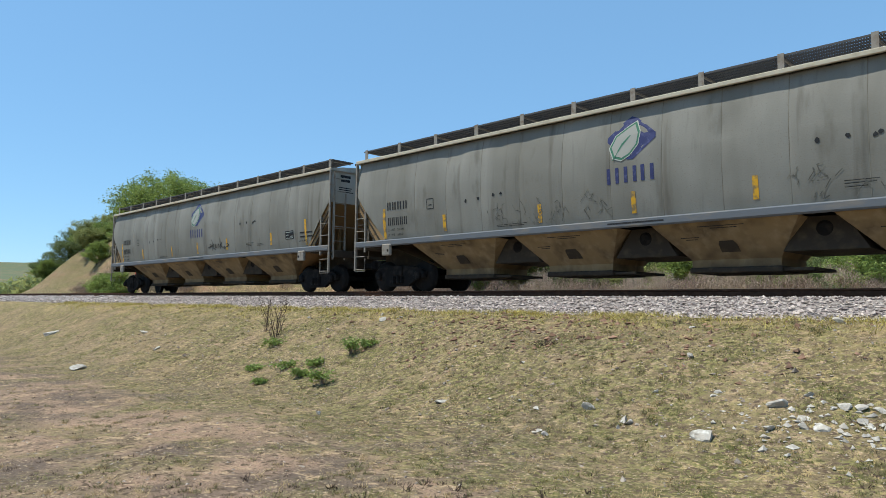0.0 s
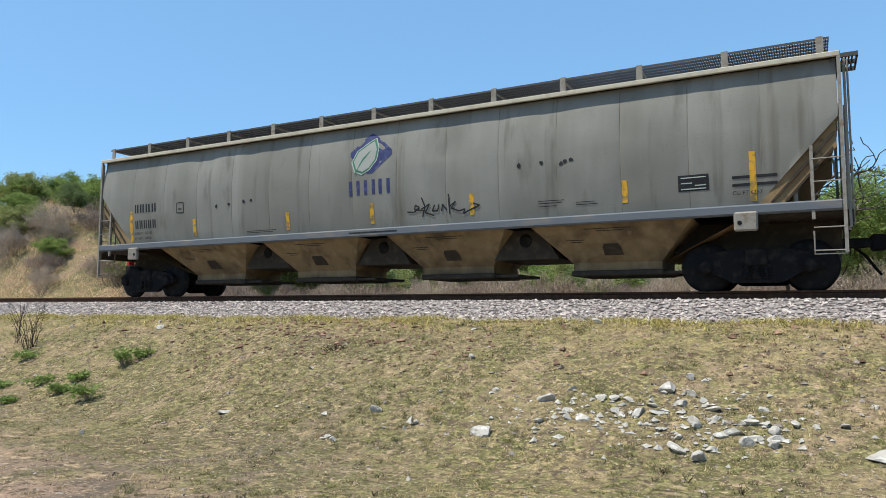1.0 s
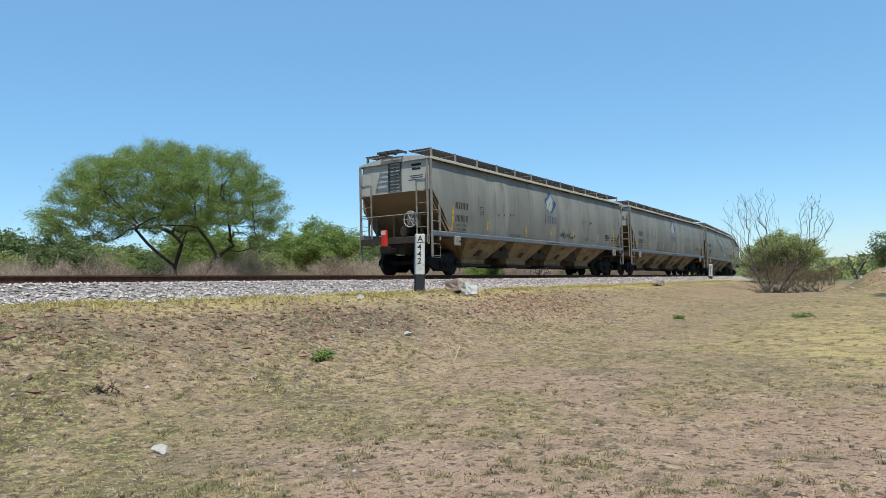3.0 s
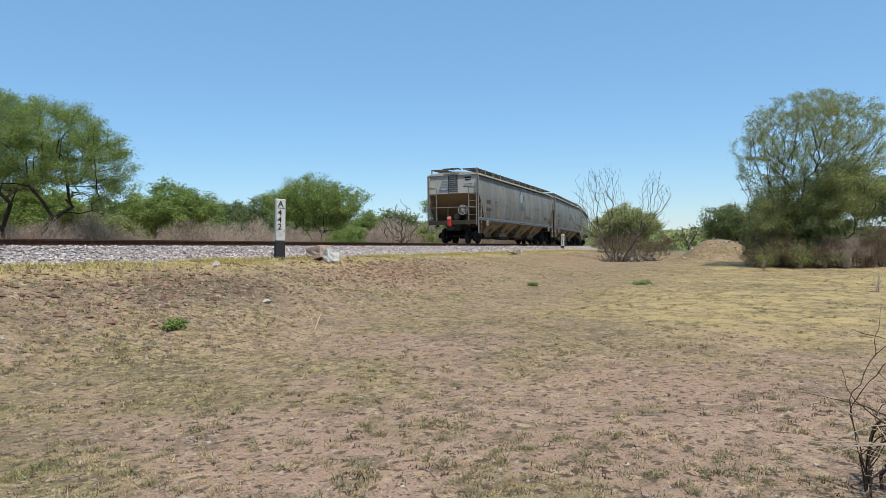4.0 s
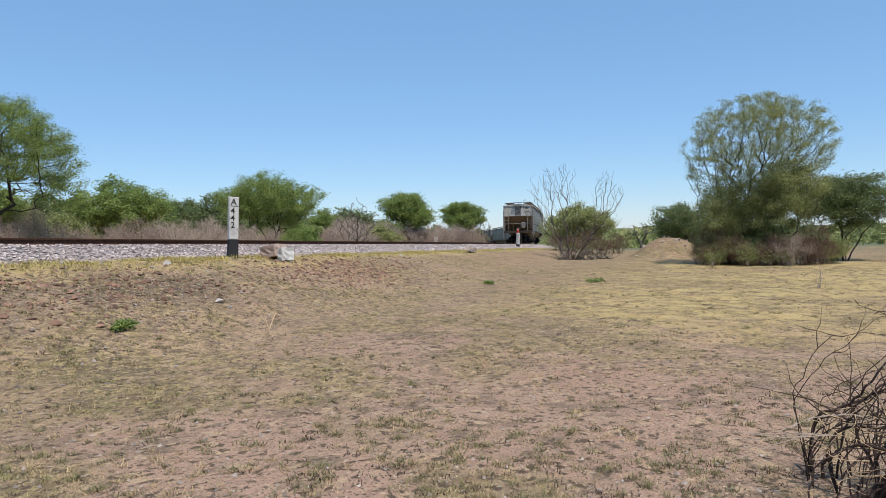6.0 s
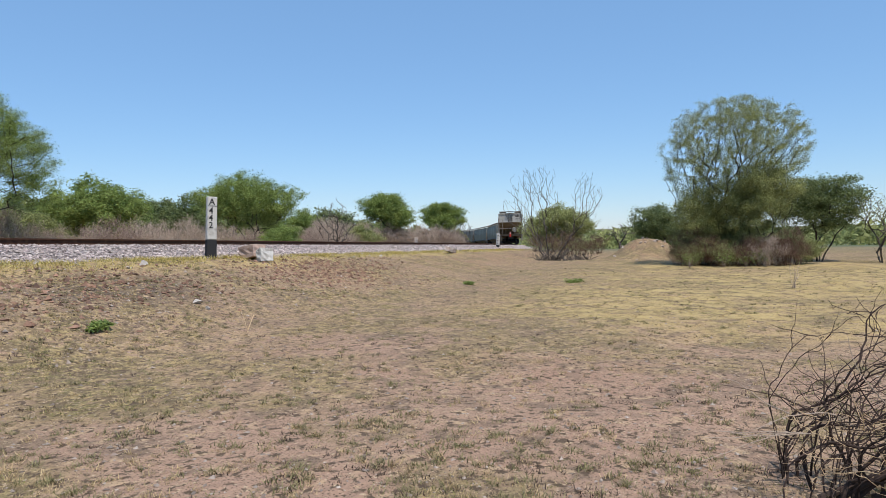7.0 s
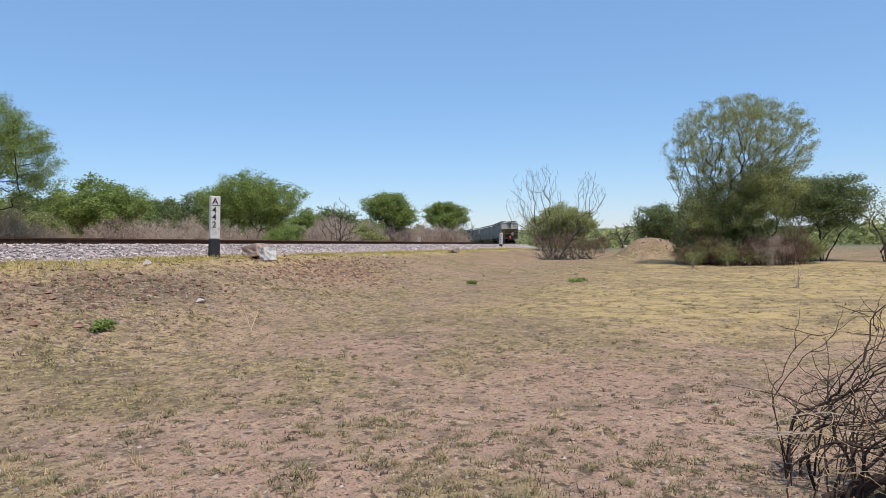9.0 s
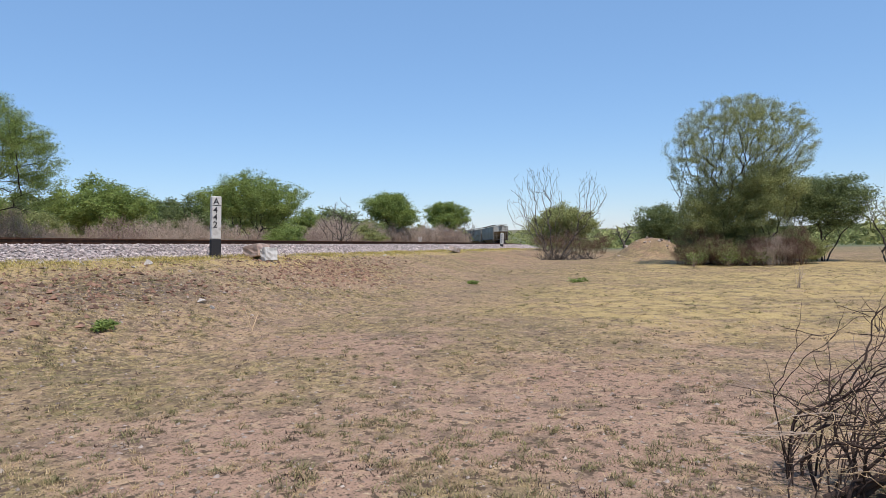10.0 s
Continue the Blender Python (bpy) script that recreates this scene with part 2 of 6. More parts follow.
    # dark and pale specks: small grass shadows and highlights painted into the colour
    out = mix(noisy(12.0, 0.56, 0.62, 8), out, (0.105, 0.075, 0.052))
    out = mix(noisy(30.0, 0.59, 0.65, 6), out, (0.44, 0.335, 0.225))
    out = mix(noisy(60.0, 0.57, 0.63, 4), out, (0.09, 0.064, 0.045))
    out = mix(times(noisy(2.6, 0.40, 0.66, 10), at.outputs["Alpha"]), out, (0.43, 0.325, 0.15))
    out = mix(times(noisy(0.05, 0.30, 0.52, 10), fs.outputs[0]), out, (0.12, 0.14, 0.082))
    lk.new(out, b.inputs["Base Color"])
    bt = n.new("ShaderNodeTexNoise")
    bt.inputs["Scale"].default_value, bt.inputs["Detail"].default_value = 11, 12
    lk.new(tc.outputs["Object"], bt.inputs["Vector"])
    bp = n.new("ShaderNodeBump")
    bp.inputs["Strength"].default_value, bp.inputs["Distance"].default_value = 1.0, 0.07
    lk.new(bt.outputs["Fac"], bp.inputs["Height"])
    lk.new(bp.outputs[0], b.inputs["Normal"])
    return m


M["ground"] = ground_material()

# ---- mesh tools ----


class Shape:
    """Collects vertices and faces of one mesh."""

    def __init__(self):
        self.v, self.f = [], []

    def add(self, verts, faces):
        k = len(self.v)
        self.v.extend(tuple(p) for p in verts)
        self.f.extend(tuple(i + k for i in f) for f in faces)
        return self

    def box(self, x0, x1, y0, y1, z0, z1, bevel=0.0):
        if not bevel:
            v = [(x, y, z) for x in (x0, x1) for y in (y0, y1) for z in (z0, z1)]
            return self.add(v, [(0, 1, 3, 2), (4, 6, 7, 5), (0, 4, 5, 1), (2, 3, 7, 6), (0, 2, 6, 4), (1, 5, 7, 3)])
        bm = bmesh.new()
        bmesh.ops.create_cube(bm, size=1)
        bmesh.ops.transform(bm, matrix=Matrix.LocRotScale(((x0 + x1) / 2, (y0 + y1) / 2, (z0 + z1) / 2), None, (x1 - x0, y1 - y0, z1 - z0)), verts=bm.verts)
        bmesh.ops.bevel(bm, geom=bm.edges[:], offset=bevel, segments=1, affect="EDGES")
        bm.verts.index_update()
        self.add([p.co[:] for p in bm.verts], [[q.index for q in f.verts] for f in bm.faces])
        bm.free()
        return self

    def prism(self, outline, y0, y1):
        """An x-z outline drawn out from y0 to y1."""
        n = len(outline)
        v = [(x, y0, z) for x, z in outline] + [(x, y1, z) for x, z in outline]
        f = [tuple(range(n)), tuple(range(2 * n - 1, n - 1, -1))] + [(i, i + n, (i + 1) % n + n, (i + 1) % n) for i in range(n)]
        return self.add(v, f)

    def tube(self, pts, radii, sides=6):
        """A round bar through pts; radii a number or one a point."""
        pts = [Vector(p) for p in pts]
        if not hasattr(radii, "__len__"):
            radii = [radii] * len(pts)
        v, f = [], []
        for i, p in enumerate(pts):
            d = (pts[min(i + 1, len(pts) - 1)] - pts[max(i - 1, 0)]).normalized()
            a = d.cross(Vector((0.13, 0.27, 1)) if abs(d.z) < 0.9 else Vector((1, 0.2, 0))).normalized()
            b = d.cross(a)
            for k in range(sides):
                w = 2 * math.pi * k / sides
                v.append(p + (a * math.cos(w) + b * math.sin(w)) * radii[i])
        for i in range(len(pts) - 1):
            for k in range(sides):
                a0, a1 = i * sides + k, i * sides + (k + 1) % sides
                f.append((a0, a1, a1 + sides, a0 + sides))
        f.append(tuple(range(sides - 1, -1, -1)))
        f.append(tuple(range(len(v) - sides, len(v))))
        return self.add(v, f)

    def lathe_y(self, profile, cx, cz, sides=32):
        """A round body about an axis along y; profile of (y, radius)."""
        v, f = [], []
        for y, r in profile:
            for k in range(sides):
                w = 2 * math.pi * k / sides
                v.append((cx + r * math.cos(w), y, cz + r * math.sin(w)))
        for i in range(len(profile) - 1):
            for k in range(sides):
                a0, a1 = i * sides + k, i * sides + (k + 1) % sides
                f.append((a0, a0 + sides, a1 + sides, a1))
        f.append(tuple(range(sides)))
        f.append(tuple(range(len(v) - 1, len(v) - sides - 1, -1)))
        return self.add(v, f)

    def mesh(self, name, material, smooth=False):
        me = bpy.data.meshes.new(name)
        me.from_pydata(self.v, [], self.f)
        me.materials.append(material)
        if smooth:
            me.polygons.foreach_set("use_smooth", [True] * len(me.polygons))
        me.update()
        return me


def thing(name, label, category, group="", shape=None, material=None, kind="", at=(0, 0, 0), smooth=False):
    ob = new(name, shape.mesh(name, material, smooth) if shape else None)
    ob.location = at
    return tagged(ob, label, category, group, kind)


def part(name, shape, material, parent, label="", smooth=False):
    ob = new(name, shape.mesh(name, material, smooth))
    ob.parent = parent
    if label:
        tagged(ob, label)
    return ob


def mirrored(shape, x=1, y=1):
    s = Shape()
    s.add([(p[0] * x, p[1] * y, p[2]) for p in shape.v], [f[::-1] if x * y < 0 else f for f in shape.f])
    return s


# ---- the line and the land ----
D, R, BEND = 15.16, 300.0, 45.0        # track distance, radius of its left bend, where that begins
RAIL0, GRADE = 1.96, -0.0245


def rail_z(s):
    return RAIL0 + GRADE * np.clip(s, -170, 260)


def track_at(s):
    """Place and heading on the track's centre line, s metres along it."""
    if s <= BEND:
        return s, D, float(rail_z(s)), 0.0
    a = (s - BEND) / R
    return BEND + R * math.sin(a), D + R * (1 - math.cos(a)), float(rail_z(s)), a


def along(x, y):
    """Distance along the track and aside from it (positive on the camera's side)."""
    x, y = np.asarray(x, float), np.asarray(y, float)
    dx, dy = x - BEND, D + R - y
    a = np.arctan2(dx, np.where(np.abs(dy) < 1e-6, 1e-6, dy))
    bend = (dx > 0) & (a < 1.5) & (dy > 0)
    return np.where(bend, BEND + R * a, x), np.where(bend, np.hypot(dx, dy) - R, D - y)


def step(a, b, v):
    t = np.clip((v - a) / (b - a), 0, 1)
    return t * t * (3 - 2 * t)


def waves(x, y, s):
    return (np.sin(x * 1.7 * s + 1.3 * np.sin(y * 1.1 * s)) + np.sin(y * 2.3 * s + 1.7 * np.sin(x * 0.9 * s + 2)) + np.sin((x + y) * 3.1 * s + 0.7)) / 3


def lattice(ix, iy, seed):
    h = (ix.astype(np.int64) * 374761393 + iy.astype(np.int64) * 668265263 + seed * 974634777) & 0xFFFFFFFF
    h = ((h ^ (h >> 13)) * 1274126177) & 0xFFFFFFFF
    return ((h ^ (h >> 16)) & 0xFFFF) / 65535.0


def mottle(x, y, scale, seed=1, octaves=3):
    """Cloudy noise from 0 to 1, patches about 1 / scale metres wide."""
    x, y = np.asarray(x, float) * scale, np.asarray(y, float) * scale
    out, amp, total = 0.0, 1.0, 0.0
    for k in range(octaves):
        ix, iy = np.floor(x), np.floor(y)
        u, v = x - ix, y - iy
        u, v = u * u * (3 - 2 * u), v * v * (3 - 2 * v)
        a, c = lattice(ix, iy, seed + k), lattice(ix + 1, iy, seed + k)
        e, g = lattice(ix, iy + 1, seed + k), lattice(ix + 1, iy + 1, seed + k)
        out = out + amp * ((a * (1 - u) + c * u) * (1 - v) + (e * (1 - u) + g * u) * v)
        total += amp
        amp *= 0.55
        x, y = x * 2.07 + 5.3, y * 2.07 + 9.1
    return out / total


def land(x, y):
    """Height of the land."""
    x, y = np.asarray(x, float), np.asarray(y, float)
    s, d = along(x, y)
    zr = rail_z(s)
    field = -0.008 * np.clip(x, -60, 60) - 0.012 * np.clip(x - 60, 0, 200) + 0.05 * waves(x, y, 0.35) + 0.02 * waves(x, y, 1.3)
    field = np.minimum(field, zr - 0.9)
    bank = zr - 0.57 + 0.03 * waves(x, y, 1.1)
    foot = 8.4 + 0.5 * waves(x, y, 0.13)
    near = bank + (field - bank) * (0.35 * np.clip((d - 3.4) / (foot - 3.4), 0, 1) + 0.65 * step(3.4, foot, d))
    back = zr - 0.75 + 0.10 * waves(x, y, 0.2) * step(4, 12, -d) + 0.035 * np.clip(-d - 6, 0, 70) * step(95, -5, x)
    knoll = (6.6 + 0.8 * waves(x, y, 0.12)) * step(-20, -46, x) * step(4.5, 13, -d) * (1 - 0.6 * step(40, 110, -d)) * step(-104, -80, x)
    knoll = knoll * (1 + 0.06 * waves(x, y, 0.9) + 0.22 * (mottle(x, y, 0.45, 171) - 0.5))
    far = back + knoll
    z = np.where(d > 0, near, far)
    dist = np.hypot(x, y)
    rise = step(250, 2600, dist) * (150 * step(-0.3, -0.95, x / (dist + 1)) + 24 * step(-0.2, 0.9, y / (dist + 1)) - 4)
    mound = 1.25 * np.exp(-(((x - 46) / 3.0) ** 2 + ((y - 0.6) / 1.9) ** 2) ** 1.5)
    rough = 0.07 * (mottle(x, y, 1.1, 131) - 0.5) * step(3.2, 4.2, d) * step(12, 7, d)
    return z + rough + mound + rise + step(300, 1200, dist) * 5 * waves(x, y, 0.004)


def spaced(fine0, fine1, h, reach, grow=1.12):
    a = list(np.arange(fine0, fine1 + h / 2, h))
    w = h
    while a[-1] < reach:
        w *= grow
        a.append(a[-1] + w)
    w = h
    while a[0] > -reach:
        w *= grow
        a.insert(0, a[0] - w)
    return np.array(a)


gx, gy = spaced(-34, 44, 0.3, 4200), spaced(-3, 20, 0.22, 4200)
GX, GY = np.meshgrid(gx, gy)
GZ = land(GX, GY)
GS, GD = along(GX, GY)
under = np.abs(GD) < 2.6
GZ = GZ - np.where(under, 0.25, 0)
nx, ny = len(gx), len(gy)
ids = np.arange(nx * ny).reshape(ny, nx)
quads = np.stack([ids[:-1, :-1], ids[:-1, 1:], ids[1:, 1:], ids[1:, :-1]], -1).reshape(-1, 4)
me = bpy.data.meshes.new("ground")
me.from_pydata(np.stack([GX, GY, GZ], -1).reshape(-1, 3).tolist(), [], quads.tolist())
me.materials.append(M["ground"])
me.polygons.foreach_set("use_smooth", [True] * len(me.polygons))


def cover(x, y):
    """Shares of grass, of green in it, and of bare red earth."""
    s, d = along(x, y)
    patch = step(0.43, 0.57, mottle(x, y, 0.42, 11))
    small = step(0.40, 0.60, mottle(x, y, 1.5, 21))
    slope = step(3.0, 4.2, d) * (1 - step(8.5, 11, d))
    meadow = step(10, 20, x) * step(9, 3, y)
    west = step(9, -3, x)
    green = np.clip((0.25 + 0.3 * west) * patch * small + slope * west * (0.35 + 0.65 * small) * (0.35 + 0.65 * step(-17, -9, x)) + west * (0.15 + 0.7 * small) * step(5.2, 7.6, y + 1.6 * patch) + 0.25 * meadow * small, 0, 1)
    grass = np.clip(0.05 - 0.4 * west * step(6.6, 4.8, y) + 0.75 * patch * (0.3 + 0.7 * small) + 0.4 * slope + 0.75 * meadow * (0.6 + 0.4 * patch), 0.02, 1)
    bare = np.clip(step(0.56, 0.42, mottle(x + 40, y, 0.3, 31)) * (1 - 0.8 * slope) * (1 - 0.8 * meadow) * (1 - west)
                   + 0.8 * step(-38, -55, x) * step(3, 8, -d) * step(22, 14, -d), 0, 1)
    bare = np.maximum(bare, 0.75 * step(4, 7, x) * step(17, 11, x) * step(-2.5, 0.5, y) * step(7.5, 5, y) * step(0.40, 0.55, mottle(x, y, 0.5, 95)))
    bare = np.maximum(bare, 0.5 * west * step(6.2, 4.6, y + 1.2 * patch) * step(-12, -4, x))
    bare = np.where(d < -3, np.maximum(bare, 0.25), bare)
    return grass, green, bare


cg, cn, cb = cover(GX, GY)
att = me.color_attributes.new("cover", "FLOAT_COLOR", "POINT")
att.data.foreach_set("color", np.stack([cg, cn, cb, np.maximum(step(9, 15, GX) * step(5.5, 0.5, GY) * step(44, 36, GX) * (0.35 + 0.65 * step(0.4, 0.58, mottle(GX, GY, 0.35, 91))), (0.25 + 0.6 * step(2, 9, GX)) * step(2.7, 3.1, GD) * step(5.0, 3.9, GD + 0.6 * waves(GX, GY, 0.4)))], -1).reshape(-1))
woods = me.color_attributes.new("woods", "FLOAT_COLOR", "POINT")
GR = np.hypot(GX, GY)
ash = (np.exp(-(((GX - 10.5) / 3.2) ** 2 + ((GY - 9.6) / 1.1) ** 2)) + 0.8 * np.exp(-(((GX - 4.5) / 2.6) ** 2 + ((GY - 10.6) / 0.9) ** 2))
       + 0.7 * np.exp(-(((GX + 7.2) / 1.6) ** 2 + ((GY - 10.3) / 0.7) ** 2)) + 0.5 * np.exp(-(((GX - 12) / 1.7) ** 2 + ((GY - 2.4) / 1.2) ** 2)))
ash = ash + step(-2, -7, GX) * step(-3, 2, GY) * step(9.5, 6.5, GY) * (0.30 + 0.55 * step(0.40, 0.58, mottle(GX, GY, 0.5, 181)))
raw = np.exp(-(((GX - 19.5) / 2.6) ** 2 + ((GY - 9.6) / 1.2) ** 2)) + np.exp(-(((GX - 46) / 4.5) ** 2 + ((GY - 0.8) / 3.0) ** 2)) + 0.7 * step(24, 32, GX) * step(60, 46, GX) * step(3.2, 4.4, GD) * step(9, 6.5, GD) + 0.6 * step(6, 12, GX) * step(28, 20, GX) * step(0.50, 0.62, mottle(GX, GY, 0.28, 191)) + 0.9 * step(-22, -30, GX) * step(4, 7, -GD) * step(20, 12, -GD)
woods.data.foreach_set("color", np.stack([step(52, 100, GR) * (1 - 0.85 * step(-20, -40, GX) * step(60, 20, np.abs(GD))), np.clip(ash, 0, 1), np.clip(raw, 0, 1), np.ones_like(GR)], -1).reshape(-1))
ground = tagged(new("ground", me), "dry field of bare earth and short patchy grass with a low embankment", "ground", kind="structure")


def strip(name, cross, s0, s1, h, material, label, category="railway", kind="structure", smooth=False):
    """A strip along the track; cross: (aside, height over the rail head)."""
    n = int((s1 - s0) / h)
    v, f = [], []
    for i in range(n + 1):
        x, y, z, a = track_at(s0 + h * i)
        for d, dz in cross:
            v.append((x + d * math.sin(a), y - d * math.cos(a), z + dz))
    k = len(cross)
    for i in range(n):
        for j in range(k - 1):
            f.append((i * k + j, i * k + j + 1, (i + 1) * k + j + 1, (i + 1) * k + j))
    sh = Shape().add(v, f)
    return thing(name, label, category, shape=sh, material=material, kind=kind, smooth=smooth)


strip("ballast_bed", [(3.3, -0.85), (2.95, -0.62), (2.3, -0.42), (1.75, -0.20), (0, -0.19), (-1.75, -0.20), (-2.3, -0.42), (-2.95, -0.66), (-3.3, -0.9)],
      -165, 230, 1.0, M["ballast"], "grey and pinkish crushed stone ballast under the track", smooth=True)
PROFILE = [(0.036, 0.0), (0.037, -0.035), (0.012, -0.05), (0.012, -0.15), (0.07, -0.165), (0.07, -0.18)]
for side in (1, -1):
    c = side * 0.755
    strip("rail", [(c + a, b - 0.002) for a, b in PROFILE] + [(c - a, b - 0.002) for a, b in PROFILE[::-1]] + [(c + 0.036, -0.002)], -165, 230, 1.0, M["rail"],
          "rust-brown steel rail with a polished head", kind="structure")
    strip("rail_head", [(c + 0.03, 0.002), (c - 0.03, 0.002)], -165, 230, 1.0, M["railtop"], "polished running surface of the rail", kind="structure")


# ---- hopper wagons ----
SIDE = [(1.52, 1.50), (1.75, 1.535), (2.1, 1.575), (2.5, 1.60), (2.9, 1.606), (3.3, 1.585), (3.65, 1.543), (3.9, 1.496), (4.04, 1.466)]
HALF = 9.68


def side_y(z):
    return float(np.interp(z, [p[0] for p in SIDE], [p[1] for p in SIDE]))


SEAMS = [-9.68, -8.29, -6.99, -5.71, -4.41, -3.11, -1.81, -0.51, 0.75, 2.03, 3.31, 4.61, 5.92, 7.2, 8.45, 9.68]
dent_rng = random.Random(5)
DENTS = [(dent_rng.uniform(-9, 9), dent_rng.uniform(1.8, 3.8), dent_rng.uniform(0.1, 0.35), dent_rng.uniform(0.008, 0.026)) for _ in range(30)]


def skin(x, z):
    """How far the dented side stands out from the middle plane."""
    k = max(i for i, q in enumerate(SEAMS[:-1]) if x >= q - 1e-6 or i == 0)
    u = min(max((x - SEAMS[k]) / (SEAMS[k + 1] - SEAMS[k]), 0), 1)
    out = side_y(z) + 0.02 * (4 * u * (1 - u)) ** 0.5 * math.sin(math.pi * min(max((z - 1.5) / 2.56, 0), 1)) + 0.006 * math.sin(x * 2.1 + z * 3) * math.sin(z * 5 + x)
    for dx, dz, r, h in DENTS:
        out -= h * math.exp(-((x - dx) ** 2 + (z - dz) ** 2) / (r * r))
    return out


def side_end(z):
    return HALF if z >= 2.98 else HALF - (2.98 - z) * 0.90


def bay(cx, half_top, half_out):
    """A hopper pocket: four slope sheets down to its outlet."""
    top, mid = (1.36, 1.47), (0.62, 0.72)
    v = []
    for z, hx, hy in ((top[0], half_top, top[1]), (mid[0], half_out, mid[1]), (0.40, half_out, mid[1])):
        v += [(cx - hx, -hy, z), (cx + hx, -hy, z), (cx + hx, hy, z), (cx - hx, hy, z)]
    f = [(4 * r + i, 4 * r + (i + 1) % 4, 4 * r + 4 + (i + 1) % 4, 4 * r + 4 + i) for r in range(2) for i in range(4)] + [(8, 9, 10, 11)]
    return Shape().add(v, f)


def letters(words, size, material, parent, x, z, name="marking", y=-1.0, bold=0.0):
    """Stencilled writing on the wagon's near and far sides."""
    cu = bpy.data.curves.new(name, "FONT")
    cu.body, cu.size, cu.extrude, cu.offset = words, size, 0.001, bold
    tmp = bpy.data.objects.new(name, cu)
    data = bpy.data.meshes.new_from_object(tmp)
    bpy.data.objects.remove(tmp)
    data.materials.append(material)
    ob = new(name, data)
    ob.parent = parent
    ob.matrix_basis = pose(x, y, z, 90, 0, 0)
    return ob


def decal(name, outline, material, parent, label="", lift=0.006):
    """A flat painted shape on the near side, following its bulge; outline of (x, z), fanned into rings from its middle."""
    n = len(outline)
    cx, cz = sum(p[0] for p in outline) / n, sum(p[1] for p in outline) / n
    pts, s = [(cx, cz)], Shape()
    for r in (0.25, 0.5, 0.75, 1.0):
        pts += [(cx + (x - cx) * r, cz + (z - cz) * r) for x, z in outline]
    f = [(0, 1 + i, 1 + (i + 1) % n) for i in range(n)]
    for k in range(3):
        f += [(1 + k * n + i, 1 + (k + 1) * n + i, 1 + (k + 1) * n + (i + 1) % n, 1 + k * n + (i + 1) % n) for i in range(n)]
    s.add([(x, -skin(x, z) - lift, z) for x, z in pts], f)
    return part(name, s, material, parent, label)


def bar(name, x0, x1, z0, z1, material, parent, label="", lift=0.006):
    zs, xs = np.linspace(z0, z1, int((z1 - z0) / 0.08) + 2), np.linspace(x0, x1, int((x1 - x0) / 0.1) + 2)
    n, s = len(xs), Shape()
    s.add([(x, -skin(x, z) - lift, z) for z in zs for x in xs], [(i * n + j, i * n + j + 1, i * n + n + j + 1, i * n + n + j) for i in range(len(zs) - 1) for j in range(n - 1)])
    return part(name, s, material, parent, label)


